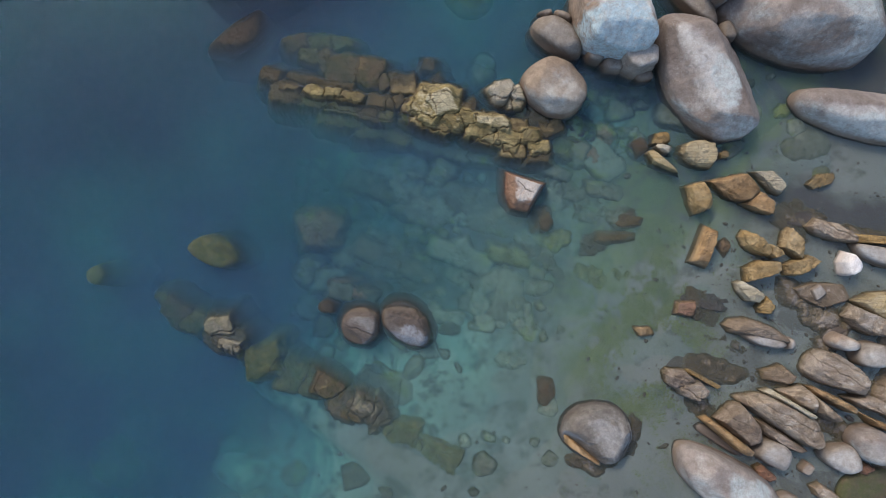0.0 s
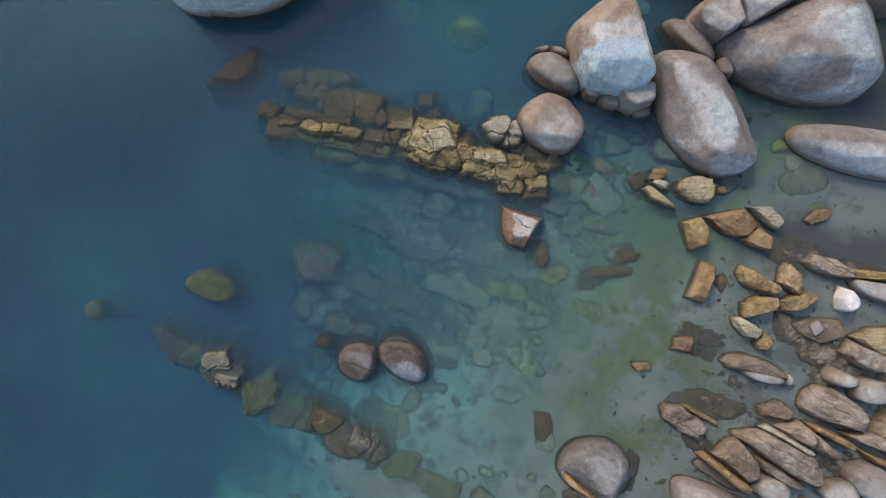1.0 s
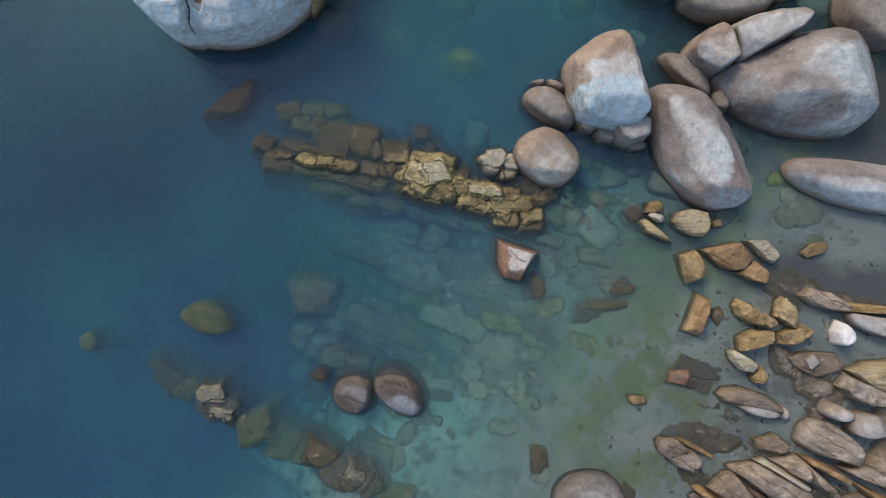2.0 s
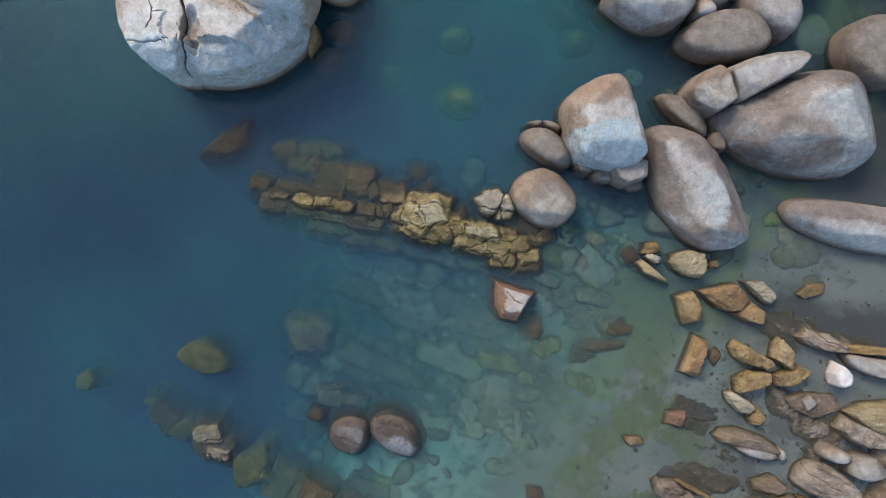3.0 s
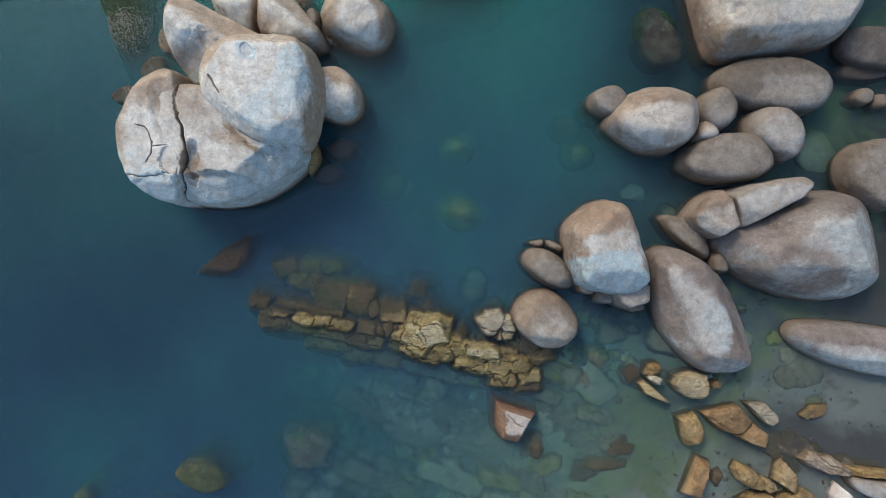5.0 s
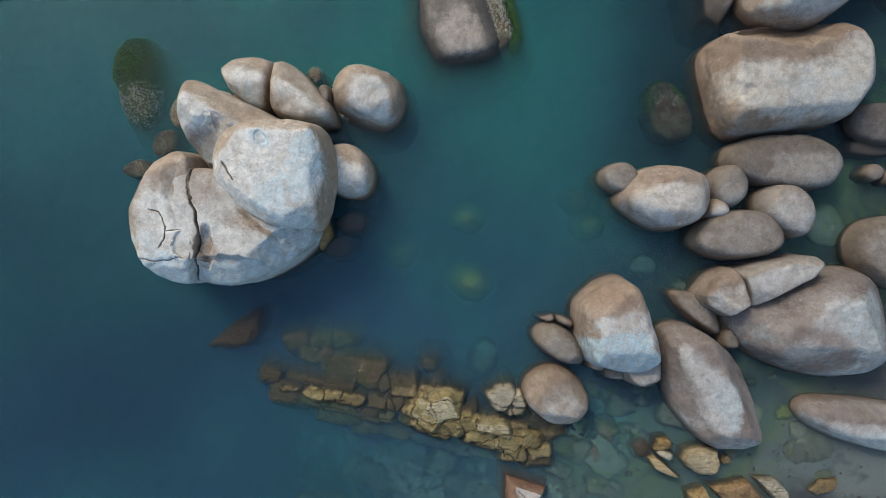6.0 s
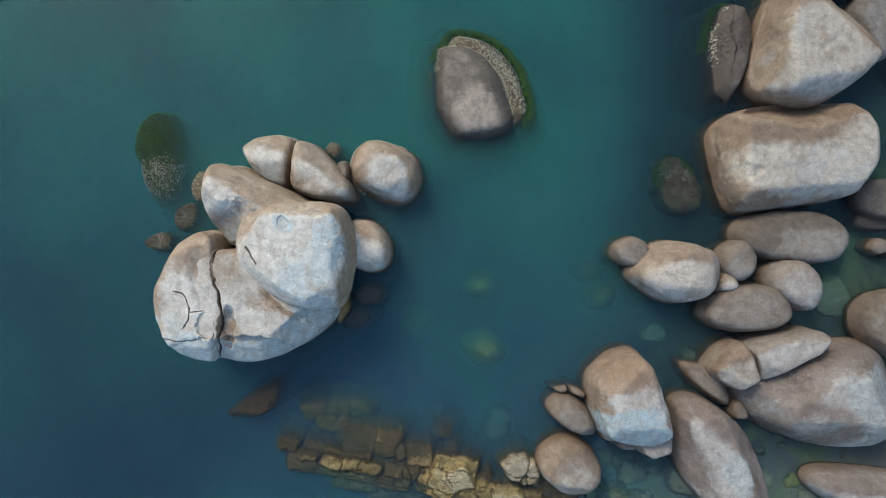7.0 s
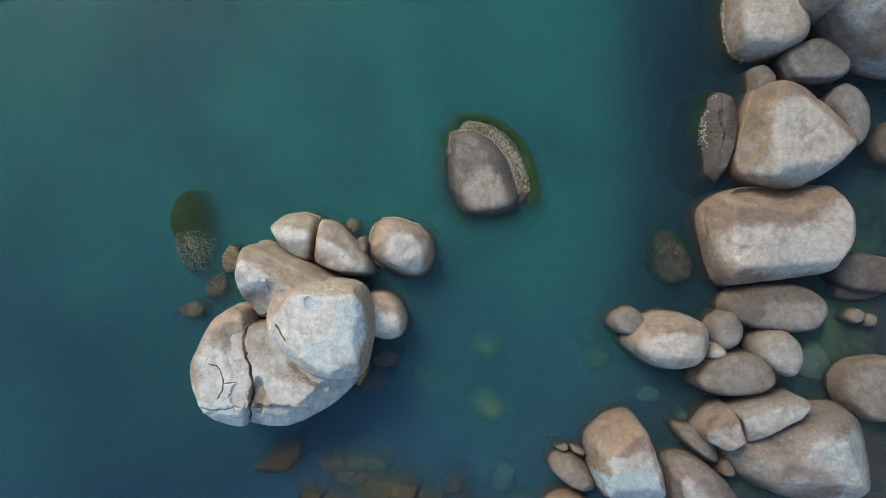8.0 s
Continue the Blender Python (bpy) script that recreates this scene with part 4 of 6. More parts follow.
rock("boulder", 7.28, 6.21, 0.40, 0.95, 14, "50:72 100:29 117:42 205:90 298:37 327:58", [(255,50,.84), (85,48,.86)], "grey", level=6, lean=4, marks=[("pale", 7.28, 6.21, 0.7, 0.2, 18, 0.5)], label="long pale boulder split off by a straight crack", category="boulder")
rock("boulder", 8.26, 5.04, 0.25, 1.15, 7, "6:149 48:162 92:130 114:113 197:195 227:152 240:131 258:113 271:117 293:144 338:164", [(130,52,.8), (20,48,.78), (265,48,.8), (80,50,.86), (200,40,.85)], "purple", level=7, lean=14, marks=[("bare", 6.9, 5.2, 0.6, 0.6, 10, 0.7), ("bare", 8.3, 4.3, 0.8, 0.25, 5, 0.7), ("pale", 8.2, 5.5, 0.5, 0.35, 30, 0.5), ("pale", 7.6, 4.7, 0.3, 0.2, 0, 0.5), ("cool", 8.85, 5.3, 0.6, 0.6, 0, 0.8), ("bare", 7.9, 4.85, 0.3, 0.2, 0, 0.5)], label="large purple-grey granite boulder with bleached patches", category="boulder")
rock("boulder", 3.76, 4.97, 0.50, 1.25, 11, "17:78 27:76 77:109 118:102 138:97 187:79 200:80 251:93 266:95 307:113 352:99", [(270,50,.8), (130,40,.84), (15,28,.9), (190,35,.9)], "white", level=7, marks=[("bare", 3.35, 5.72, 0.75, 0.42, 8, 1.0), ("bare", 2.95, 5.2, 0.22, 0.7, 0, 0.6), ("pale", 3.6, 5.1, 0.6, 0.16, -12, 0.9), ("cool", 3.75, 4.45, 0.72, 0.42, -5, 1.2), ("pale", 4.35, 5.3, 0.14, 0.5, 5, 0.9)], label="square-shouldered boulder with a blue-white top", category="boulder")
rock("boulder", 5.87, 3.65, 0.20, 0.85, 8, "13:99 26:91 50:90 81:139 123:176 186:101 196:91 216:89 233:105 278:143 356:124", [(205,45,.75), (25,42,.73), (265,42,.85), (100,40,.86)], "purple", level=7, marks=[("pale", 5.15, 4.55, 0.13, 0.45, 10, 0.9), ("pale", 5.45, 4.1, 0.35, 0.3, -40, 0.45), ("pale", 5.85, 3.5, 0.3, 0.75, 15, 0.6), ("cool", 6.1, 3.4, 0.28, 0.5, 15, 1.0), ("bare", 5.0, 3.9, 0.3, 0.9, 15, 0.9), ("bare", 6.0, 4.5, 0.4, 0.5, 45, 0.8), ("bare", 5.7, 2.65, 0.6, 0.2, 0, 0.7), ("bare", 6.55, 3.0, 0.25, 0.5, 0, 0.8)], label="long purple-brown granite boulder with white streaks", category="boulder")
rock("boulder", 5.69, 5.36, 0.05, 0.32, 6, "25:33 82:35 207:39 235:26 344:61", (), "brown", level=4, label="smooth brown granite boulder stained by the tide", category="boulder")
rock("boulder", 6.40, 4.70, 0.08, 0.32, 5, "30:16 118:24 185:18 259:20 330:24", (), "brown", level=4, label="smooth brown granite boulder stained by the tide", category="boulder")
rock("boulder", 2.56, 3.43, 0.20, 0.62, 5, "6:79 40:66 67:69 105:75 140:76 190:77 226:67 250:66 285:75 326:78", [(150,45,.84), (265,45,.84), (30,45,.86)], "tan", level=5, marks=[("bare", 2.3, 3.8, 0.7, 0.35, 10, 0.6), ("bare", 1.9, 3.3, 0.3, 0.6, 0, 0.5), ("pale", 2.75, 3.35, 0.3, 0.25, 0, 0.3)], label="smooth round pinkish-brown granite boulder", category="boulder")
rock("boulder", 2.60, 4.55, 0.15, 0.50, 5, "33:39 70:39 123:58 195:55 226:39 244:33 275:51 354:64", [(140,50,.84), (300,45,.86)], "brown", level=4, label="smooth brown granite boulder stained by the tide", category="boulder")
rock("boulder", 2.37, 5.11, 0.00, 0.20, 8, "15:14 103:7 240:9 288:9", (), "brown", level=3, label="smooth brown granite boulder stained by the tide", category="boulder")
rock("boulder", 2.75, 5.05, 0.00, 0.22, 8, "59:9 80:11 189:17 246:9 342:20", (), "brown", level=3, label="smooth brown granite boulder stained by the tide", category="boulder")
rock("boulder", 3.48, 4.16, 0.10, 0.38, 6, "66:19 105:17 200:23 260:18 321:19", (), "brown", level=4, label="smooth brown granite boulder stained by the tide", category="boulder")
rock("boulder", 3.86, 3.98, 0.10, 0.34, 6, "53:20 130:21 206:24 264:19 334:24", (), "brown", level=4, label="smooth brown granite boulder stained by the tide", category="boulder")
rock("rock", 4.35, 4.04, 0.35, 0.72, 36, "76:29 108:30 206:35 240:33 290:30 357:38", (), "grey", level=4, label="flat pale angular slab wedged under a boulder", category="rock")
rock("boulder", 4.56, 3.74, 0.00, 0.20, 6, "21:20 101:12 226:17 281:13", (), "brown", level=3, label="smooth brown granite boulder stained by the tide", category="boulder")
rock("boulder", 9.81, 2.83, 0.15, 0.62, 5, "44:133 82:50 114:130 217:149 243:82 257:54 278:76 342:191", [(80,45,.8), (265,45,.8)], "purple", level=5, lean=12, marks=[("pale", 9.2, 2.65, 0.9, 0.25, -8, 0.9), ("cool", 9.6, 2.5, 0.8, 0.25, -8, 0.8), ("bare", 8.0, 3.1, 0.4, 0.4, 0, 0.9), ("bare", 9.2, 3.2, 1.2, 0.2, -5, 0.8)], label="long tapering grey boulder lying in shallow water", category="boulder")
rock("rock", 1.89, 1.12, 0.05, 0.32, 40, "73:30 180:37 212:39 330:30 258:40", [(190,42,.8), (262,48,.78)], "wedge", level=6, relief=1.0, chips=3, chip=0.9, rough=0.01, lean=14,
     marks=[("pale", 2.0, 1.25, 0.38, 0.32, 0, 1.0), ("bare", 1.55, 1.1, 0.14, 0.6, 0, 1.0), ("bare", 1.9, 0.75, 0.4, 0.18, 0, 0.8)], clefts=[(0.01, 0.02, [(1.75, 1.35), (1.9, 1.15), (2.1, 1.1)])], label="wedge-shaped split granite rock with a rust-brown side", category="rock")
rock("rock", -4.56, 4.69, -0.30, -0.03, 8, "26:68 123:26 133:29 266:42 299:33 343:43", [(130,40,.83)], "reddark", level=5, strata=0.06, relief=1.2, chips=8, chip=0.76, rough=0.014, label="reddish-brown pointed slab just under water", category="rock")

# second ledge
rock("boulder", -1.76, -1.90, 0.00, 0.20, 9, "54:40 98:37 148:40 191:42 223:42 261:42 310:42 356:40", [(90,50,.83), (235,52,.72)], "twin", level=5, lean=20, marks=[("pale", -1.7, -1.8, 0.3, 0.16, -25, 0.5), ("bare", -1.9, -2.15, 0.4, 0.2, -25, 0.8)],
     clefts=[(0.014, 0.03, [(-2.15, -1.85), (-1.75, -2.0), (-1.45, -2.1)])], label="half-sunken rounded brown boulder beside its twin", category="boulder")
rock("boulder", -0.71, -1.89, 0.00, 0.24, 8, "22:44 56:40 98:52 147:59 197:50 228:40 242:39 284:55 339:57", [(85,46,.8), (250,52,.84)], "twin", level=5, lean=20, marks=[("cool", -0.6, -2.15, 0.35, 0.22, -35, 1.0), ("pale", -0.6, -2.15, 0.3, 0.2, -35, 0.6), ("bare", -0.85, -1.6, 0.6, 0.2, -15, 0.9)],
     carve=[(-0.8, -1.42, 0.7, 0.22, -15, 0.1, 0.3)], clefts=[(0.022, 0.02, [(-1.2, -1.75), (-0.8, -1.6), (-0.45, -1.75), (-0.3, -2.0)])], label="half-sunken rounded grey boulder with a dark band", category="boulder")
rock("rock", -2.53, -1.52, -0.20, -0.03, 5, "59:17 123:18 200:22 264:16 335:21", (), "reddark", level=3, strata=0.045, relief=1.2, chips=8, chip=0.76, rough=0.014, label="red-brown stone just under the water", category="rock")
rock("rock", -5.14, -0.26, -0.30, -0.10, 7, "15:55 54:38 98:41 135:53 229:40 250:36 293:45", [(75,45,.83)], "weed2", level=4, label="yellowish sunken slab with a bright straight edge", category="rock")
rock("rock", -7.90, -0.83, -0.40, -0.25, 5, "42:22 123:21 193:22 255:23 326:21", (), "weed2", level=4, label="algae-covered stone just under the water", category="rock")
rock("boulder", 3.60, -4.30, 0.10, 0.50, 9, "13:75 56:71 90:66 121:73 164:80 217:72 249:65 278:71 328:76", [(228,38,.7), (250,45,.8), (60,52,.82), (330,48,.84)], "dome", level=6, lean=12,
     marks=[("pale", 3.85, -4.15, 0.4, 0.4, 0, 0.5), ("bare", 3.1, -4.4, 0.35, 0.7, 30, 0.9), ("bare", 4.25, -4.4, 0.15, 0.6, 0, 0.8), ("bare", 3.6, -3.68, 0.7, 0.16, 0, 0.6)], carve=[(3.1, -4.75, 0.7, 0.42, -30, 0.1, 0.6)], clefts=[(0.014, 0.04, [(4.2, -3.9), (4.28, -4.4), (4.05, -4.85)])], label="domed brown boulder with an orange broken edge", category="boulder")
rock("rock", 2.46, -3.42, -0.20, -0.03, 6, "9:22 84:32 180:19 241:33 326:26", (), "reddark", level=4, strata=0.045, relief=1.2, chips=8, chip=0.76, rough=0.014, label="red-brown stone just under the water", category="rock")
rock("rock", 3.80, -3.15, -0.20, -0.14, 5, "51:18 123:16 200:21 262:17 328:18", (), "dark", level=3, label="dark rounded stone just under the water", category="rock")
rock("rock", 4.66, -2.02, -0.05, 0.06, 8, "31:18 89:11 215:16 274:12", (), "orange", level=3, strata=0.045, relief=1.2, chips=8, chip=0.76, rough=0.014, label="rust-orange stained slab of broken rock", category="rock")
rock("rock", 2.43, 0.45, -0.15, -0.06, 6, "23:16 126:18 186:15 248:21 325:16", (), "orange", level=3, strata=0.045, relief=1.2, chips=8, chip=0.76, rough=0.014, label="rust-orange stained slab of broken rock", category="rock")
rock("rock", 4.35, 0.46, -0.15, -0.05, 7, "85:14 123:18 237:22 276:13 335:26", (), "orange", level=4, strata=0.045, relief=1.2, chips=8, chip=0.76, rough=0.014, label="rust-orange stained slab of broken rock", category="rock")
rock("rock", 3.23, -4.68, 0.05, 0.34, 36, "51:7 84:30 194:30 237:8 318:50", (), "orange", level=5, strata=0.045, relief=1.2, chips=8, chip=0.76, rough=0.014, label="rust-orange stained slab of broken rock", category="rock")

# golden broken blocks
rock("rock", 4.98, 2.32, 0.00, 0.16, 60, "23:17 96:14 154:15 265:13 293:13", (), "gold", level=5, strata=0.045, relief=1.2, chips=8, chip=0.76, rough=0.014, label="golden-brown angular fragment of broken rock", category="rock", group="broken blocks on the sand")
rock("rock", 5.02, 2.11, 0.05, 0.20, 60, "71:8 139:16 230:9 270:11 351:15", (), "white2", level=5, strata=0.045, relief=1.2, chips=8, chip=0.76, rough=0.014, label="bleached cream-coloured rock fragment", category="rock", group="broken blocks on the sand")
rock("rock", 4.98, 1.82, 0.03, 0.20, 60, "50:8 112:30 214:16 246:10 256:15", (), "gold2", level=5, strata=0.045, relief=1.2, chips=8, chip=0.76, rough=0.014, label="pale golden split rock with dark joints", category="rock", group="broken blocks on the sand")
rock("rock", 4.56, 2.17, -0.14, -0.03, 7, "24:17 120:18 209:16 315:18", (), "reddark", level=3, strata=0.045, relief=1.2, chips=8, chip=0.76, rough=0.014, label="red-brown stone just under the water", category="rock", group="broken blocks on the sand")
rock("rock", 5.83, 2.00, 0.05, 0.30, 60, "5:34 81:29 107:29 156:40 217:33 238:28 261:28 343:35", [(250,55,.85)], "layered", level=6, strata=0.045, relief=1.2, chips=8, chip=0.76, rough=0.014, label="golden layered rock with deep grooves", category="rock", group="broken blocks on the sand")
rock("rock", 6.41, 1.98, 0.00, 0.10, 22, "23:9 112:8 197:10 282:7", (), "gold", level=5, strata=0.045, relief=1.2, chips=8, chip=0.76, rough=0.014, label="golden-brown angular fragment of broken rock", category="rock", group="broken blocks on the sand")
rock("rock", 5.83, 1.01, 0.08, 0.34, 60, "22:21 108:31 193:21 208:24 294:31 330:29", [(240,40,.8)], "gold3", level=5, strata=0.045, relief=1.2, chips=8, chip=0.76, rough=0.014, label="ochre block of broken stone on wet sand", category="rock", group="broken blocks on the sand")
rock("rock", 6.68, 1.24, 0.03, 0.26, 60, "38:35 101:28 228:31 253:28 281:33 338:47", [(230,50,.8)], "orange", level=6, strata=0.045, relief=1.2, chips=8, chip=0.76, rough=0.014, label="rust-orange stained slab of broken rock", category="rock", group="broken blocks on the sand")
rock("rock", 7.23, 0.88, 0.03, 0.24, 60, "54:21 123:23 242:19 256:18 336:30", (), "orange", level=5, strata=0.045, relief=1.2, chips=8, chip=0.76, rough=0.014, label="rust-orange stained slab of broken rock", category="rock", group="broken blocks on the sand")
rock("rock", 7.45, 1.38, 0.06, 0.27, 60, "46:16 89:22 223:14 247:19 334:32", (), "white2", level=6, strata=0.045, relief=1.2, chips=8, chip=0.76, rough=0.014, label="bleached cream-coloured rock fragment", category="rock", group="broken blocks on the sand")
rock("rock", 8.63, 1.41, -0.05, 0.08, 22, "96:15 131:17 237:26 289:14 339:24", (), "gold", level=5, strata=0.045, relief=1.2, chips=8, chip=0.76, rough=0.014, label="golden-brown angular fragment of broken rock", category="rock", group="broken blocks on the sand")
rock("rock", 6.48, -0.10, -0.10, 0.00, 6, "25:16 131:16 215:15 332:15", (), "reddark", level=3, strata=0.045, relief=1.2, chips=8, chip=0.76, rough=0.014, label="red-brown stone just under the water", category="rock", group="broken blocks on the sand")
rock("rock", 7.09, -0.02, 0.10, 0.36, 60, "35:19 62:17 146:34 202:23 236:17 255:20 340:35", [(240,50,.82)], "gold3", level=6, strata=0.045, relief=1.2, chips=8, chip=0.76, rough=0.014, label="ochre block of broken stone on wet sand", category="rock", group="broken blocks on the sand")
rock("rock", 7.53, -0.20, 0.08, 0.30, 60, "24:16 60:11 153:15 235:13 294:13", (), "gold3", level=5, strata=0.045, relief=1.2, chips=8, chip=0.76, rough=0.014, label="ochre block of broken stone on wet sand", category="rock", group="broken blocks on the sand")
rock("rock", 7.94, -0.02, 0.10, 0.35, 60, "27:17 40:19 129:32 167:23 236:20 356:24", [(190,50,.8)], "gold3", level=6, strata=0.045, relief=1.2, chips=8, chip=0.76, rough=0.014, label="ochre block of broken stone on wet sand", category="rock", group="broken blocks on the sand")
rock("rock", 7.25, -0.60, 0.10, 0.34, 60, "18:40 90:19 116:20 189:36 287:17 304:22", [(100,55,.85)], "gold3", level=6, strata=0.045, relief=1.2, chips=8, chip=0.76, rough=0.014, label="ochre block of broken stone on wet sand", category="rock", group="broken blocks on the sand")
rock("rock", 8.13, -0.51, 0.08, 0.28, 60, "64:29 111:16 195:35 265:23 305:17", (), "gold3", level=6, strata=0.045, relief=1.2, chips=8, chip=0.76, rough=0.014, label="ochre block of broken stone on wet sand", category="rock", group="broken blocks on the sand")
rock("rock", 6.97, -1.11, 0.10, 0.32, 60, "58:13 109:29 198:21 224:15 259:19 339:28", [(240,50,.85)], "white2", level=5, strata=0.045, relief=1.2, chips=8, chip=0.76, rough=0.014, label="bleached cream-coloured rock fragment", category="rock", group="broken blocks on the sand")
rock("rock", 7.36, -1.43, 0.05, 0.22, 60, "35:14 146:14 203:17 270:16 338:17", (), "gold", level=5, strata=0.045, relief=1.2, chips=8, chip=0.76, rough=0.014, label="golden-brown angular fragment of broken rock", category="rock", group="broken blocks on the sand")
rock("rock", 9.18, -0.47, 0.15, 0.50, 60, "47:18 75:28 154:18 193:16 244:24 317:17 348:16", [(200,50,.8), (30,50,.85)], "quartz", level=4, label="white angular quartz block on wet sand", category="rock")

# shore slabs
rock("rock_slab", 8.93, -2.91, 0.10, 0.46, 22, "32:50 56:36 79:41 117:61 162:72 212:59 240:39 254:33 334:86", [(55,58,.86), (235,50,.8)], "slate", level=6, strata=0.12, relief=0.8, chips=6, chip=0.84, rough=0.011, lean=10, label="tan layered rock slab tilted on the shore", category="rock", group="shore slabs")
rock("rock_slab", 7.79, -3.94, 0.12, 0.56, 60, "30:54 62:32 77:40 95:57 234:29 243:34 298:84 349:82", [(48,66,.88), (228,48,.8)], "slate", level=6, strata=0.12, relief=0.8, chips=6, chip=0.84, rough=0.011, lean=10, label="tan layered rock slab tilted on the shore", category="rock", group="shore slabs")
rock("rock", 7.82, -3.56, 0.30, 0.62, 60, "61:6 104:33 238:7 348:48", (), "white2", level=6, strata=0.045, relief=1.2, chips=8, chip=0.76, rough=0.014, label="bleached cream-coloured rock fragment", category="rock", group="shore slabs")
rock("rock_slab", 8.13, -3.48, 0.12, 0.52, 60, "12:25 37:23 100:23 226:20 244:17", [(230,55,.85)], "slate", level=5, strata=0.085, relief=0.8, chips=6, chip=0.84, rough=0.011, lean=10, label="tan layered rock slab tilted on the shore", category="rock", group="shore slabs")
rock("rock_slab", 8.66, -3.73, 0.12, 0.50, 60, "10:27 50:12 197:19 234:16 262:24", [(60,55,.85)], "slate", level=5, strata=0.085, relief=0.8, chips=6, chip=0.84, rough=0.011, lean=10, label="tan layered rock slab tilted on the shore", category="rock", group="shore slabs")
rock("rock", 8.86, -3.51, 0.10, 0.48, 60, "49:17 65:9 83:22 220:23 242:9 304:47", [(230,45,.8)], "orange", level=6, strata=0.045, relief=1.2, chips=8, chip=0.76, rough=0.014, label="rust-orange stained slab of broken rock", category="rock", group="shore slabs")
rock("rock", 10.01, -4.10, 0.10, 0.44, 60, "65:6 223:17 247:8 334:48", (), "orange", level=6, strata=0.045, relief=1.2, chips=8, chip=0.76, rough=0.014, label="rust-orange stained slab of broken rock", category="rock", group="shore slabs")
rock("rock_slab", 6.79, -4.06, 0.10, 0.48, 60, "1:41 39:29 90:42 129:43 229:28 297:50", [(40,60,.84)], "dslate", level=6, strata=0.085, relief=0.8, chips=6, chip=0.84, rough=0.011, lean=10, label="brown layered rock slab tilted on the shore", category="rock", group="shore slabs")
rock("rock", 6.49, -4.34, 0.15, 0.56, 60, "54:10 110:54 229:10 255:27 353:51", [(225,45,.8)], "orange", level=6, strata=0.045, relief=1.2, chips=8, chip=0.76, rough=0.014, label="rust-orange stained slab of broken rock", category="rock", group="shore slabs")
rock("rock", 6.39, -4.49, -0.10, 0.06, 9, "54:11 127:59 237:11 275:43", (), "dark", level=4, label="dark rounded stone just under the water", category="rock", group="shore slabs")
rock("rock_slab", 7.72, -4.39, 0.10, 0.38, 60, "58:11 76:26 198:37 236:14 250:17 348:57", (), "dslate", level=6, strata=0.12, relief=0.8, chips=6, chip=0.84, rough=0.011, lean=10, label="brown layered rock slab tilted on the shore", category="rock", group="shore slabs")
rock("boulder", 7.52, -4.72, 0.12, 0.44, 9, "1:38 50:31 90:31 150:40 221:32 244:27 319:40", [(240,48,.84)], "grey", level=4, label="smooth grey granite stone by the water", category="boulder", group="shore slabs")
rock("rock_slab", 5.40, -3.06, 0.05, 0.32, 60, "51:22 85:19 135:31 197:28 231:25 287:19", (), "dslate", level=5, strata=0.085, relief=0.8, chips=6, chip=0.84, rough=0.011, lean=10, label="brown layered rock slab tilted on the shore", category="rock", group="shore slabs")
rock("rock_slab", 5.72, -3.32, 0.05, 0.30, 60, "44:26 78:20 125:28 213:28 248:21 299:26 340:35", (), "slate", level=6, strata=0.085, relief=0.8, chips=6, chip=0.84, rough=0.011, lean=10, label="tan layered rock slab tilted on the shore", category="rock", group="shore slabs")
rock("rock", 6.05, -2.98, -0.18, -0.05, 6, "73:27 120:70 248:29 280:45 297:60", (), "dark", level=4, label="dark rounded stone just under the water", category="rock", group="shore slabs")
rock("rock", 5.99, -3.08, -0.08, 0.08, 60, "62:6 98:27 241:6 315:41", (), "gold", level=6, strata=0.045, relief=1.2, chips=8, chip=0.76, rough=0.014, label="golden-brown angular fragment of broken rock", category="rock", group="shore slabs")
rock("rock", 7.70, -2.99, -0.02, 0.13, 22, "53:23 104:21 211:34 260:17 309:34", (), "dgold", level=5, strata=0.045, relief=1.2, chips=8, chip=0.76, rough=0.014, lean=16, label="dull golden-brown rock slab by the wet sand", category="rock", group="shore slabs")
rock("rock", 7.16, -1.97, 0.05, 0.32, 60, "55:27 71:18 96:29 135:57 218:47 258:16 351:74", [(55,55,.84)], "dgold", level=6, strata=0.06, relief=1.2, chips=8, chip=0.76, rough=0.014, lean=16, label="dull golden-brown rock slab by the wet sand", category="rock", group="shore slabs")
rock("boulder", 7.37, -2.20, 0.03, 0.26, 8, "31:37 73:14 98:22 235:21 257:14 281:23", (), "grey", level=4, label="smooth grey granite stone by the water", category="boulder", group="shore slabs")
rock("boulder", 7.92, -2.26, 0.03, 0.26, 8, "27:10 112:13 181:10 238:13 318:11", (), "grey", level=3, label="smooth grey granite stone by the water", category="boulder", group="shore slabs")
rock("boulder", 9.06, -2.22, 0.15, 0.42, 6, "66:17 120:27 190:31 244:18 275:20 353:34", (), "warm", level=4, label="smooth warm-grey granite stone by the water", category="boulder", group="shore slabs")
rock("boulder", 9.74, -2.51, 0.15, 0.48, 6, "38:33 90:29 135:39 192:39 256:28 291:31", [(30,50,.85), (200,45,.86)], "grey", level=4, label="smooth grey granite stone by the water", category="boulder", group="shore slabs")
rock("rock", 9.01, -2.01, -0.08, 0.03, 7, "74:16 139:17 285:10", (), "dark", level=3, label="dark rounded stone just under the water", category="rock", group="shore slabs")
rock("rock_slab", 9.94, -3.67, 0.05, 0.34, 60, "1:56 76:17 93:26 240:23 252:16", (), "slate", level=6, strata=0.12, relief=0.8, chips=6, chip=0.84, rough=0.011, lean=10, label="tan layered rock slab tilted on the shore", category="rock", group="shore slabs")
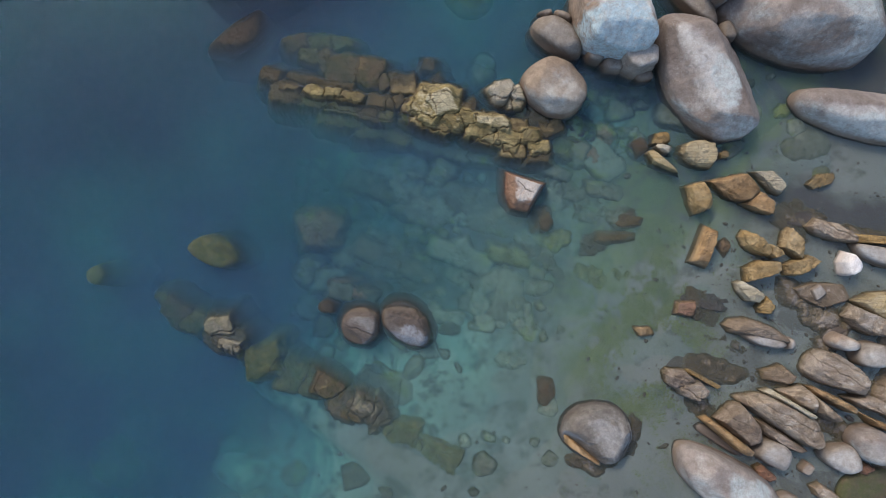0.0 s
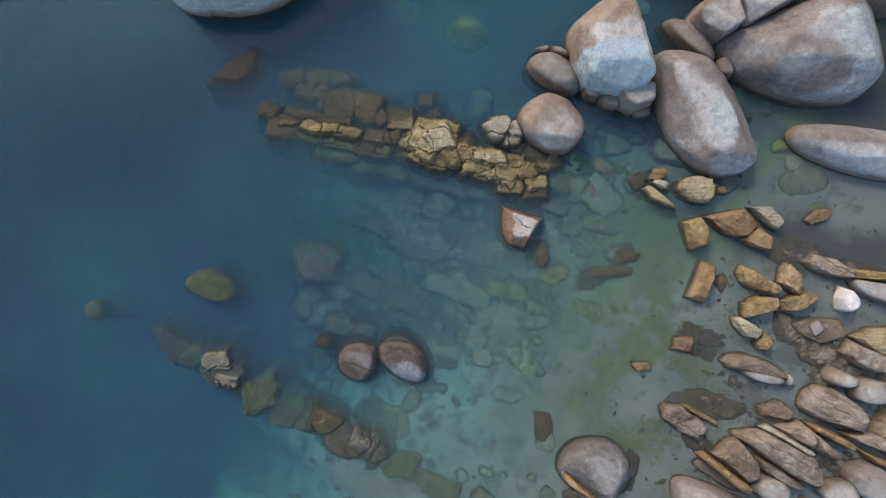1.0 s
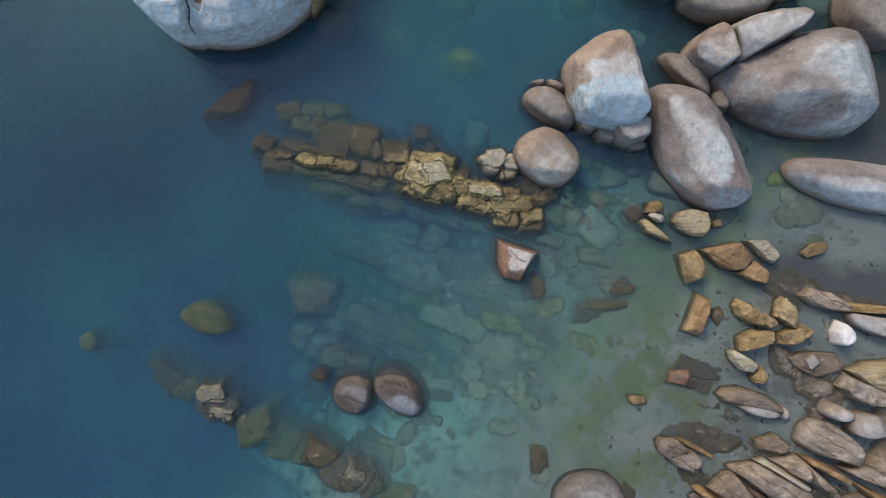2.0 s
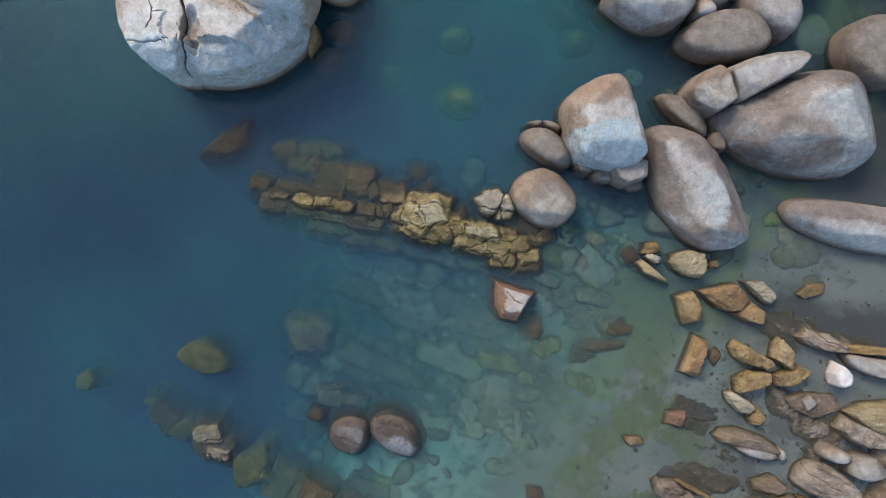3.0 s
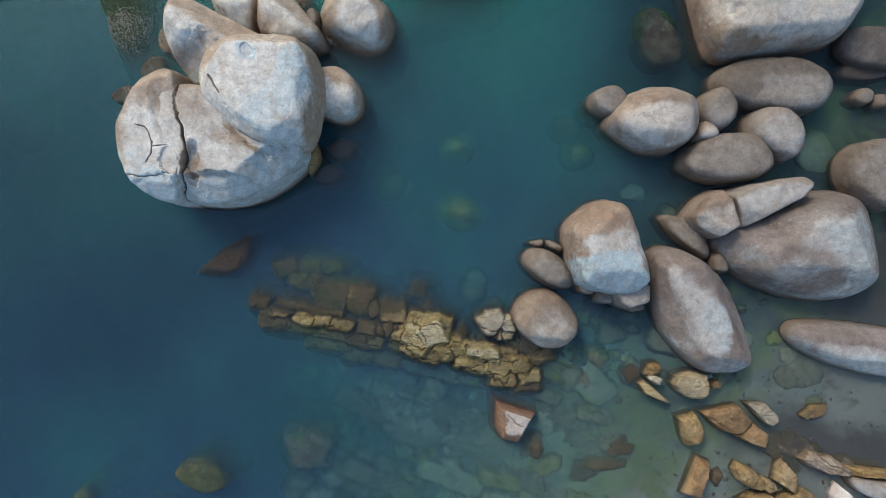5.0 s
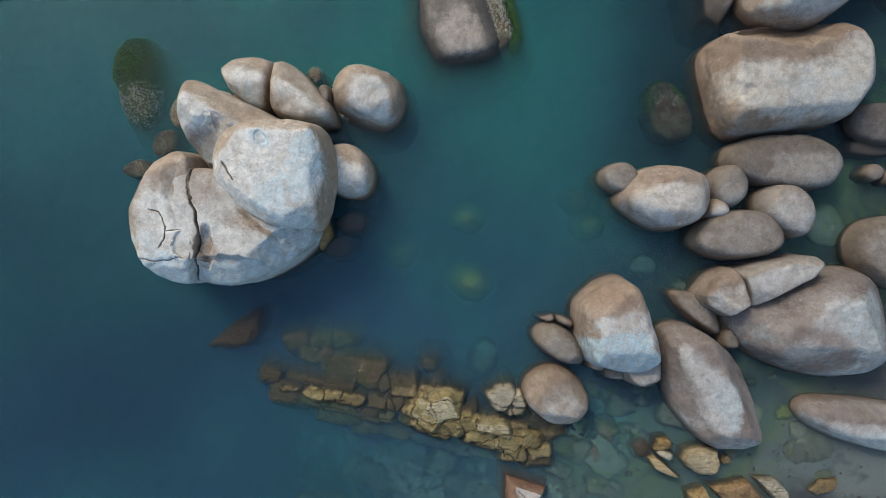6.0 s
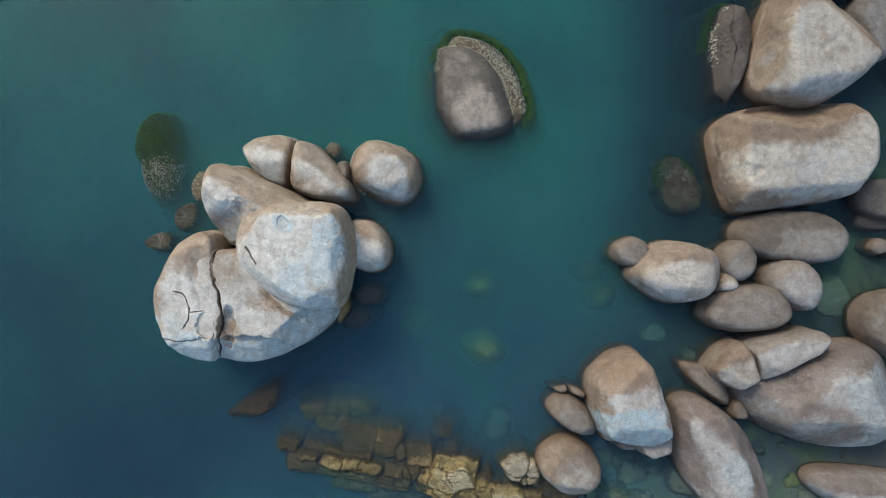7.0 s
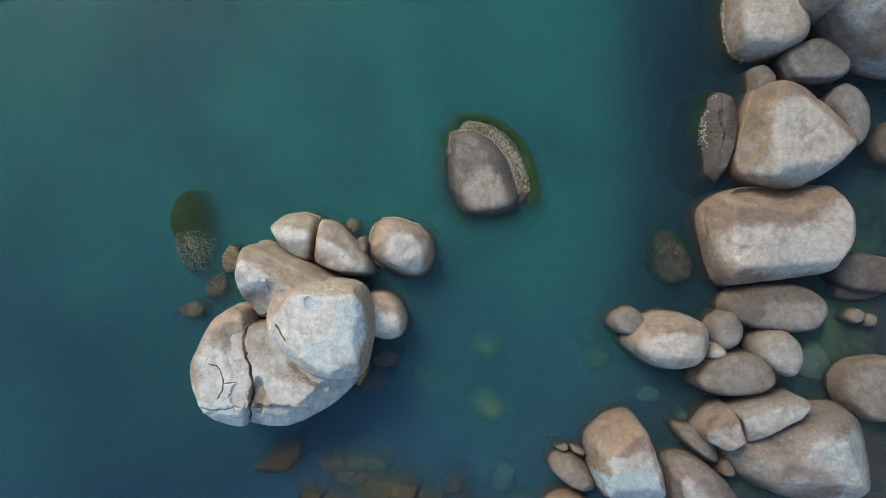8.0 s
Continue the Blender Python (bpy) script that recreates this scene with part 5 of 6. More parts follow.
rock("rock", 10.08, -1.42, 0.10, 0.46, 60, "1:47 94:33 115:43 230:37 274:40", [(240,55,.85)], "gold2", level=6, strata=0.045, relief=1.2, chips=8, chip=0.76, rough=0.014, label="pale golden split rock with dark joints", category="rock", group="shore slabs")
rock("rock_slab", 9.79, -1.81, 0.10, 0.40, 60, "1:75 66:20 140:63 222:39 242:27 268:27", [(60,60,.85)], "slate", level=6, strata=0.12, relief=0.8, chips=6, chip=0.84, rough=0.011, lean=10, label="tan layered rock slab tilted on the shore", category="rock", group="shore slabs")
rock("rock_slab", 8.68, -1.15, -0.06, 0.10, 22, "23:55 86:25 108:34 221:44 246:31 288:32", (), "dslate", level=6, strata=0.085, relief=0.8, chips=6, chip=0.84, rough=0.011, lean=10, label="brown layered rock slab tilted on the shore", category="rock", group="shore slabs")
rock("boulder", 8.53, -1.09, 0.03, 0.20, 16, "42:14 127:15 207:14 305:14", (), "grey", level=4, label="smooth grey granite stone by the water", category="boulder", group="shore slabs")
rock("rock_slab", 8.82, 0.27, 0.03, 0.28, 60, "57:22 76:20 127:44 226:32 250:19 265:21 334:61", [(70,50,.8)], "slate", level=6, strata=0.12, relief=0.8, chips=6, chip=0.84, rough=0.011, lean=10, label="tan layered rock slab tilted on the shore", category="rock", group="shore slabs")
rock("rock", 8.25, 0.54, -0.10, 0.00, 5, "1:38 82:21 127:22 258:21 298:21", (), "dark", level=4, label="dark rounded stone just under the water", category="rock", group="shore slabs")
rock("boulder", 10.27, -0.35, 0.05, 0.32, 10, "1:72 81:23 207:71 248:27 259:23", [(75,50,.8)], "grey", level=5, label="smooth grey granite stone by the water", category="boulder", group="shore slabs")
rock("rock", 9.87, 0.09, 0.03, 0.22, 60, "1:60 84:9 212:43 267:10", (), "gold", level=6, strata=0.06, relief=1.2, chips=8, chip=0.76, rough=0.014, label="golden-brown angular fragment of broken rock", category="rock", group="shore slabs")
rock("boulder", 9.68, -4.49, 0.20, 0.65, 6, "9:43 65:38 109:42 167:49 215:38 253:40 303:45", [(200,45,.86), (60,50,.88)], "purple", level=4, label="purple-grey granite boulder with white patches", category="boulder", group="shore slabs")
rock("boulder", 9.11, -4.84, 0.08, 0.32, 12, "1:42 34:35 86:32 115:35 212:38 239:29 285:36", [(240,55,.86)], "grey", level=4, label="smooth grey granite stone by the water", category="boulder", group="shore slabs")
rock("boulder", 8.37, -5.10, 0.02, 0.15, 9, "58:14 138:13 205:16 253:14 326:13", (), "warm", level=4, label="smooth warm-grey granite stone by the water", category="boulder", group="shore slabs")
rock("rock", 9.69, -5.10, 0.02, 0.20, 22, "66:11 115:10 220:15 293:9", (), "reddark", level=5, strata=0.045, relief=1.2, chips=8, chip=0.76, rough=0.014, label="red-brown stone just under the water", category="rock", group="shore slabs")
rock("rock_slab", 8.79, -5.68, 0.03, 0.20, 60, "56:13 106:25 206:22 246:13 336:33", (), "slate", level=6, strata=0.085, relief=0.8, chips=6, chip=0.84, rough=0.011, lean=10, label="tan layered rock slab tilted on the shore", category="rock", group="shore slabs")
rock("boulder", 7.89, -5.90, 0.05, 0.25, 7, "64:25 112:26 191:29 263:25 324:27", (), "grey", level=4, label="smooth grey granite stone by the water", category="boulder", group="shore slabs")
rock("boulder", 6.47, -5.37, 0.20, 0.80, 7, "17:101 55:59 67:58 79:75 147:144 197:95 228:63 247:62 307:121", [(120,55,.83), (35,50,.84), (225,45,.84)], "purple", level=5, marks=[("pale", 6.85, -5.4, 0.5, 0.3, -35, 1.0), ("cool", 6.85, -5.45, 0.5, 0.3, -35, 1.2), ("bare", 6.3, -5.0, 0.45, 0.3, -35, 1.2), ("pale", 5.75, -4.85, 0.4, 0.3, -35, 0.5), ("bare", 5.35, -4.75, 0.2, 0.3, 0, 1.0)], label="purple-grey granite boulder with white patches", category="boulder", group="shore slabs")
rock("rock", 7.39, -5.21, 0.05, 0.20, 22, "52:11 111:20 204:16 244:12 321:23", (), "reddark", level=5, strata=0.045, relief=1.2, chips=8, chip=0.76, rough=0.014, label="red-brown stone just under the water", category="rock", group="shore slabs")
rock("rock", 9.96, -5.75, 0.00, 0.12, 7, "1:84 83:71 102:66 138:84 191:88 275:63", (), "mossy", level=5, label="low rock covered in olive moss and grit", category="rock", group="shore slabs")

def silted(name, a, b, weed_shade=0.55):
    g = Nodes(name)
    color = g.mix(g.span(g.noise(3.5, 5, 0.65), 0.35, 0.65), a, b)
    color = g.mix(g.span(g.noise(9, 6, 0.72), 0.5, 0.66, 0, 0.5), color, tuple(0.45 * v for v in a))
    color = g.mix(g.span(g.noise(1.1, 5, 0.65), 0.52, 0.66, 0, 0.6), color, (0.30, 0.34, 0.08))
    color = g.mix(1.0, color, g.mix(g.math("ADD", g.math("MULTIPLY", g.rand(), 0.6), 0.6), (0, 0, 0), (1, 1, 1)), "MULTIPLY")
    # flanks darkened in broken patches: shade put into the colour as an outline
    flank_shade = g.math("ADD", g.xyz(g.geo.outputs["Normal"])[2], g.math("MULTIPLY", g.math("SUBTRACT", g.noise(7, 5, 0.7), 0.5), 0.9))
    color = g.mix(g.span(flank_shade, 0.5, 0.85, weed_shade, 0.0), color, (0.055, 0.06, 0.04))
    wear = g.nodes.new("ShaderNodeAttribute")
    wear.attribute_name = "wear"
    color = g.mix(g.math("MULTIPLY", wear.outputs["Alpha"], 0.85), color, (0.05, 0.055, 0.045))
    return g.done(color, 0.8, g.bump(g.noise(14, 5, 0.7), 0.4, 0.05), 0.2)


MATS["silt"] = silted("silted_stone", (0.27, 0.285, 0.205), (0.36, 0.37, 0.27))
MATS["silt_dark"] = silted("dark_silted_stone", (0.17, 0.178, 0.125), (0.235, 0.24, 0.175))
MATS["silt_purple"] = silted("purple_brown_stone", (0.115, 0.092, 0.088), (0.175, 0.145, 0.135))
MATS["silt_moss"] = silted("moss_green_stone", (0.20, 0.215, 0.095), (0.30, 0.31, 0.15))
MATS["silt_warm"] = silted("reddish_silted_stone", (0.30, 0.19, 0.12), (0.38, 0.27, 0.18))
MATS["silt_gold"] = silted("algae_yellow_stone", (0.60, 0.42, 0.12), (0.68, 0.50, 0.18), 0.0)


# ---- broken ledges: split blocks side by side along the bedding ----
MATS["wetrock"] = schist("dark_wet_bedrock", (0.17, 0.148, 0.12), (0.24, 0.21, 0.17), (0.31, 0.275, 0.225), 0.1, streak=4, turn=-32, joints=2.2, tide_top=0.03, stain=0.4)
BLOCKS = [0]


def block(x, y, length, width, turn, top, material, parent=None, name="ledge_block", label="", group="", **more):
    """An angular block of bedded rock, given by its length, width and turn as seen from above."""
    BLOCKS[0] += 1
    dice = random.Random(100 + BLOCKS[0])
    sides = []
    for k, reach in enumerate((length, width, length, width)):
        sides.append(f"{(turn + 90 * k + dice.gauss(0, 5)) % 360:.0f}:{52 * reach * dice.uniform(0.97, 1.1):.1f}")
        if dice.random() < 0.35:
            sides.append(f"{(turn + 90 * k + 45 + dice.gauss(0, 9)) % 360:.0f}:{52 * math.hypot(length, width) * dice.uniform(0.8, 0.95):.1f}")
    size = min(length, width)
    tilt = [(dice.uniform(0, 360), dice.uniform(62, 80), dice.uniform(0.88, 0.99)) for _ in range(2)]
    how = dict(level=5 if max(length, width) < 0.7 else 6, strata=min(0.07, 0.2 * size), relief=1.0, chips=5, chip=0.86, rough=0.012, lean=17)
    how.update(more)
    power = how.pop("power", 40)
    return rock(name, x, y, top - 0.3 * size - 0.04, top, power, " ".join(sides), tilt, material, base=min(-0.5, top - 0.5), label=label, category="rock", group=group, parent=parent, **how)


def lay(blocks, *block):
    """Notes a block (x, y, length, width, turn, top, material) of a ledge."""
    blocks.append(block)


def split_ledge(blocks, label, seed, cell=0.016, slope=2.0):
    """A ledge of bedrock that tight joints split into blocks, each a part of it. The blocks keep their own heights and tilts, and the
    ledge falls off under water round them."""
    bx, by = np.array([b[0] for b in blocks]), np.array([b[1] for b in blocks])
    xs, ys = np.arange(bx.min() - 0.9, bx.max() + 0.9, cell), np.arange(by.min() - 0.8, by.max() + 0.8, cell)
    gx, gy = np.meshgrid(xs, ys)
    wob = np.array([[noise.fractal(Vector((2.2 * x, 2.2 * y, seed)), 1.0, 2.0, 3) for x in xs] for y in ys])
    fine = np.array([[noise.fractal(Vector((11 * x, 11 * y, seed + 5.0)), 0.8, 2.1, 4) for x in xs] for y in ys])
    px, py = gx + 0.085 * wob + 0.018 * fine, gy + 0.085 * np.roll(wob, 17, axis=1) + 0.018 * np.roll(fine, 9, axis=0)
    dice = random.Random(int(seed))
    best, owner = np.full(gx.shape, -9.0), np.zeros(gx.shape, int)
    near, nearer = np.full(gx.shape, 9.0), np.full(gx.shape, 9.0)
    for n, (x, y, length, width, turn, top, material) in enumerate(blocks):
        c, s = math.cos(radians(turn)), math.sin(radians(turn))
        u, v = (px - x) * c + (py - y) * s, (py - y) * c - (px - x) * s
        skew = dice.uniform(-0.2, 0.2)
        du, dv = np.abs(u + skew * v) - 0.5 * length, np.abs(v) - 0.5 * width
        round_off = min(0.05, 0.25 * min(length, width))
        out = np.hypot(np.maximum(du + round_off, 0), np.maximum(dv + round_off, 0)) + np.minimum(np.maximum(du, dv) + round_off, 0) - round_off
        lean_u, lean_v = dice.gauss(0, 0.05), dice.gauss(0, 0.07)
        edge = np.clip(1 + out / 0.09, 0, 1)
        z = top + lean_u * np.clip(u, -0.5 * length, 0.5 * length) + lean_v * np.clip(v, -0.5 * width, 0.5 * width) - 0.022 * edge**2 - slope * np.maximum(out, 0) - 0.8 * np.maximum(out - 0.12, 0)
        # thin bedding steps along the length
        lay_no = (v + 0.02 * wob) / 0.055
        z += 0.007 * np.sin(np.floor(lay_no) * 12.9898 + n) * (out < 0)
        taller = z > best
        best, owner = np.where(taller, z, best), np.where(taller, n, owner)
        nearer = np.where(out < near, near, np.minimum(nearer, out))
        near = np.minimum(near, out)
    joint = np.exp(-(((nearer - near) / 0.016) ** 2)) * (near < 0.05) * np.clip(0.9 + 0.5 * np.roll(wob, 31, axis=1), 0.3, 1.1)
    z = best - 0.06 * joint + 0.016 * fine + 0.012 * wob
    w = len(xs)
    tint = np.stack([0 * joint, 0 * joint, 0 * joint, 0.85 * joint], -1).reshape(-1, 4)
    verts, own, deep = np.stack([gx, gy, z], -1).reshape(-1, 3), owner.ravel(), z.ravel()
    root = new("rock_ledge")
    root.location = (bx.mean(), by.mean(), 0)
    quads = [[] for _ in blocks]
    for j in range(len(ys) - 1):
        for i in range(w - 1):
            k = j * w + i
            if deep[k] > -1.0 or deep[k + w + 1] > -1.0:
                quads[own[k]].append((k, k + 1, k + w + 1, k + w))
    for n, faces in enumerate(quads):
        if len(faces) < 4:
            continue
        used = sorted({k for q in faces for k in q})
        where = {k: m for m, k in enumerate(used)}
        me = bpy.data.meshes.new("ledge_block")
        me.from_pydata((verts[used] - root.location).tolist(), [], [tuple(where[k] for k in q) for q in faces])
        me.polygons.foreach_set("use_smooth", [True] * len(faces))
        me.materials.append(MATS[blocks[n][6]])
        wear_layer(me, tint[used])
        new("ledge_block", me).parent = root
    return tagged(root, label, "rock ledge")


golden_ledge = []
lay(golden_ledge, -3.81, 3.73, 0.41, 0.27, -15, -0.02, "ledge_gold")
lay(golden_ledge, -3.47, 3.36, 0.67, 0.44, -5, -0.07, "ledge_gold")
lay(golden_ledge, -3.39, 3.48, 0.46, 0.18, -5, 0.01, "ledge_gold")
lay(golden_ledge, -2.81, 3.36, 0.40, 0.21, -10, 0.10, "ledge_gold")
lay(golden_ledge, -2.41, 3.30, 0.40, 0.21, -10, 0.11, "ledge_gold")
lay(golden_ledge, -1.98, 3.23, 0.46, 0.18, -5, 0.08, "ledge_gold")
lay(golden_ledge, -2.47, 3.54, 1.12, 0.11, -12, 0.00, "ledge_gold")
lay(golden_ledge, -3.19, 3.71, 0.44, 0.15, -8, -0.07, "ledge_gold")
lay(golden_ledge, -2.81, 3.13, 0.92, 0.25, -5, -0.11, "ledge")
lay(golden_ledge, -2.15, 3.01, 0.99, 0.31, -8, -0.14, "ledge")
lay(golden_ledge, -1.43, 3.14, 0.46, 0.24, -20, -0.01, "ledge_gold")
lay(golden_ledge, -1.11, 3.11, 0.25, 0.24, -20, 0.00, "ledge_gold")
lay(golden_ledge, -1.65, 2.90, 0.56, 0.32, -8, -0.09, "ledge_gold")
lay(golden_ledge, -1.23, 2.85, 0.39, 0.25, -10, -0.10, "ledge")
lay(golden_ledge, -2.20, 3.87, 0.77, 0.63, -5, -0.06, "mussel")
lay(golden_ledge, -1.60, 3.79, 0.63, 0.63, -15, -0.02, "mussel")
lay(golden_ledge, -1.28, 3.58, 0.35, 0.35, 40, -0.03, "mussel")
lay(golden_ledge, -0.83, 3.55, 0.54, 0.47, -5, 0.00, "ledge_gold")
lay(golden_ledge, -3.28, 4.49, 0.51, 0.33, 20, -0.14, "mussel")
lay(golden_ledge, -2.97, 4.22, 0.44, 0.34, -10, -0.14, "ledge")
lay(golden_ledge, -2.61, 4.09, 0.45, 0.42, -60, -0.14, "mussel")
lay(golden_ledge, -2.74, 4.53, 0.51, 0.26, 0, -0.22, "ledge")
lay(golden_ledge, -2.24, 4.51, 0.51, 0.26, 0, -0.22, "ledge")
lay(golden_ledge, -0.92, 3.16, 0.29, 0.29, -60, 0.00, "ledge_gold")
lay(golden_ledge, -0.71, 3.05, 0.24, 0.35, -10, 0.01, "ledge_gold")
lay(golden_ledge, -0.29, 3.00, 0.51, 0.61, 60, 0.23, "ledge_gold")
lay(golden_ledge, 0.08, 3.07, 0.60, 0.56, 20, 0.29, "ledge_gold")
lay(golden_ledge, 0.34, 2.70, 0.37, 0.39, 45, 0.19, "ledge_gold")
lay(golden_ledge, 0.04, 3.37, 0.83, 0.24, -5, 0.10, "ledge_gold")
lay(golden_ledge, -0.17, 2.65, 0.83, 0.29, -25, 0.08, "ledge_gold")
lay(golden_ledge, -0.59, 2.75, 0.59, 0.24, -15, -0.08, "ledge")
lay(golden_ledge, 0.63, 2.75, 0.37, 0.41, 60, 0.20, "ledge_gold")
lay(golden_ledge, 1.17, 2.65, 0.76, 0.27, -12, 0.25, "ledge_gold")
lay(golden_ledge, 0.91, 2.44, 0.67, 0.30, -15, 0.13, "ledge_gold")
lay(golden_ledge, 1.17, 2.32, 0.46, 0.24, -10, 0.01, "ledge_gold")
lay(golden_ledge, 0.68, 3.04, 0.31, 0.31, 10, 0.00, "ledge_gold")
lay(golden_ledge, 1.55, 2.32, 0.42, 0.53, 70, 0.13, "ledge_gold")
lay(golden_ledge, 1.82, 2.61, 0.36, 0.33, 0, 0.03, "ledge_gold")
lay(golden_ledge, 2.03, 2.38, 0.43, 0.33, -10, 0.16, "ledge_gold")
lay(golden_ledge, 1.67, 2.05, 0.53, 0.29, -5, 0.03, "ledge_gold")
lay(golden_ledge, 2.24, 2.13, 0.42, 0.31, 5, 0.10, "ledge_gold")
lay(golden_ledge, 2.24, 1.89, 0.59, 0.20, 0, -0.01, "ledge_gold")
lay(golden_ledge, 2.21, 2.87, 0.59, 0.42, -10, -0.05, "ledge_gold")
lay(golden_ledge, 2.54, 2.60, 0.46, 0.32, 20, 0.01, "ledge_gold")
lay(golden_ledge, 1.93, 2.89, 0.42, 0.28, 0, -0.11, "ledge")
lay(golden_ledge, -0.24, 4.01, 0.28, 0.21, 0, -0.14, "orange")
lay(golden_ledge, -0.03, 3.68, 0.28, 0.18, 50, -0.13, "orange")
lay(golden_ledge, -1.19, 2.54, 1.37, 0.50, -10, -0.38, "ledge")
lay(golden_ledge, 0.04, 2.25, 1.51, 0.50, -15, -0.40, "silt_dark")
lay(golden_ledge, 1.12, 2.00, 1.15, 0.43, -15, -0.40, "silt_dark")
lay(golden_ledge, -2.31, 2.80, 1.07, 0.33, -8, -0.24, "ledge")
knob = []
lay(knob, 1.41, 3.37, 0.49, 0.38, 30, 0.30, "white2")
lay(knob, 1.71, 3.31, 0.23, 0.30, 10, 0.26, "white2")
lay(knob, 1.69, 3.09, 0.31, 0.16, -10, 0.18, "gold2")
lay(knob, 1.43, 3.14, 0.47, 0.21, -15, -0.01, "ledge_gold")
dull_ledge = []
lay(dull_ledge, -6.37, -1.40, 0.34, 0.27, -60, -0.35, "ledge")
lay(dull_ledge, -6.05, -1.64, 0.64, 0.47, -40, -0.23, "mussel")
lay(dull_ledge, -5.64, -1.90, 0.42, 0.47, 50, -0.23, "ledge")
lay(dull_ledge, -4.94, -1.94, 0.52, 0.35, 10, 0.05, "ledge_dull")
lay(dull_ledge, -4.73, -2.25, 0.66, 0.51, -35, -0.03, "ledge_dull")
lay(dull_ledge, -4.69, -2.38, 0.55, 0.19, -15, 0.06, "ledge_dull")
lay(dull_ledge, -5.09, -2.30, 0.53, 0.23, -40, -0.08, "ledge_dull")
lay(dull_ledge, -4.53, -2.48, 0.25, 0.47, 30, -0.08, "ledge")
lay(dull_ledge, -4.01, -2.75, 0.72, 0.65, 15, -0.12, "weed2")
lay(dull_ledge, -3.68, -2.94, 0.34, 0.42, 50, -0.25, "ledge")
lay(dull_ledge, -3.35, -3.11, 0.57, 0.70, -20, -0.27, "ledge")
lay(dull_ledge, -2.88, -3.26, 0.49, 0.70, -15, -0.21, "ledge")
lay(dull_ledge, -2.48, -3.35, 0.76, 0.44, -25, -0.01, "mussel")
lay(dull_ledge, -2.17, -3.71, 0.66, 0.61, -30, -0.04, "ledge_dull")
lay(dull_ledge, -1.69, -3.82, 0.70, 0.51, -35, -0.01, "ledge_dull")
lay(dull_ledge, -1.42, -4.01, 0.56, 0.63, -60, -0.07, "ledge_dull")
lay(dull_ledge, -1.94, -3.95, 0.51, 0.29, -30, -0.03, "mussel")
lay(dull_ledge, -1.14, -4.26, 0.34, 0.46, 20, -0.19, "ledge")
lay(dull_ledge, -0.80, -4.42, 0.68, 0.47, -10, -0.17, "ledge")
lay(dull_ledge, -0.00, -4.95, 1.07, 0.61, -20, -0.21, "ledge")
lay(dull_ledge, -0.41, -4.77, 0.57, 0.40, -20, -0.27, "ledge")
lay(dull_ledge, -0.86, -5.39, 0.34, 0.34, 0, -0.35, "weed2")
lay(dull_ledge, 0.82, -5.20, 0.48, 0.34, 0, -0.33, "ledge")
lay(dull_ledge, -1.28, -3.44, 0.83, 0.63, -20, -0.34, "silt_dark")
lay(dull_ledge, -2.25, -1.16, 0.52, 0.37, -10, -0.28, "silt_dark")
lay(dull_ledge, -1.69, -1.25, 0.52, 0.30, -15, -0.30, "silt_dark")
split_ledge(golden_ledge, "long golden broken ledge just awash in blue water", 3.0)
split_ledge(knob, "bleached cream-coloured rock knob split by dark joints", 5.0, slope=4.0)
split_ledge(dull_ledge, "dull olive half-sunken ledge crusted with mussels and weed", 8.0)

# dark wet shelves between the shore slabs
block(6.0, -0.10, 0.66, 0.25, 70, 0.30, "orange", name="rock", label="rust-orange stained slab of broken rock", group="broken blocks on the sand")
block(5.58, -1.50, 0.42, 0.30, -5, 0.10, "reddark", name="rock", label="red-brown block of stone on a dark wet shelf", group="broken blocks on the sand")
SHELF = dict(name="rock_shelf", label="dark wet rock shelf just awash by the shore", group="shore shelves", relief=3.0, lean=30, power=8, chips=9, chip=0.7)
block(5.99, -1.50, 1.51, 0.79, -25, -0.04, "wetrock", **SHELF)
block(6.58, -2.26, 1.37, 0.50, -25, -0.07, "wetrock", **SHELF)
block(6.30, -2.93, 1.65, 0.65, -14, -0.02, "wetrock", **SHELF)
block(5.64, -3.37, 0.79, 0.43, -20, -0.07, "wetrock", **SHELF)
block(8.83, -1.71, 1.65, 0.86, -25, 0.01, "wetrock", **SHELF)
block(7.61, -3.08, 0.79, 0.50, -20, 0.00, "wetrock", **SHELF)
block(8.83, -2.35, 0.79, 0.57, -10, 0.00, "wetrock", **SHELF)
block(4.40, -4.43, 0.43, 1.07, -15, -0.01, "wetrock", **SHELF)
block(3.39, -5.04, 0.93, 0.50, -20, 0.00, "wetrock", **SHELF)
block(4.01, -4.94, 0.65, 0.36, 40, -0.03, "wetrock", **SHELF)
block(5.91, -3.72, 0.86, 0.43, -40, -0.02, "wetrock", **SHELF)
block(8.98, -4.21, 0.93, 0.57, -30, 0.00, "wetrock", **SHELF)
block(8.25, -4.07, 1.14, 0.64, -35, 0.01, "wetrock", **SHELF)
block(6.83, -4.22, 1.00, 0.43, -35, -0.01, "wetrock", **SHELF)
block(9.67, -3.35, 1.00, 0.57, -20, 0.03, "wetrock", **SHELF)
block(5.16, -4.66, 0.36, 0.14, 10, -0.05, "wetrock", **SHELF)
block(8.15, 0.48, 1.47, 0.96, -28, -0.02, "wetrock", **SHELF)
block(9.60, 0.15, 1.17, 0.44, -12, 0.01, "wetrock", **SHELF)
block(8.36, -1.25, 1.40, 0.81, -22, 0.00, "wetrock", **SHELF)
block(8.66, 1.41, 0.89, 0.59, -10, -0.13, "wetrock", **SHELF)


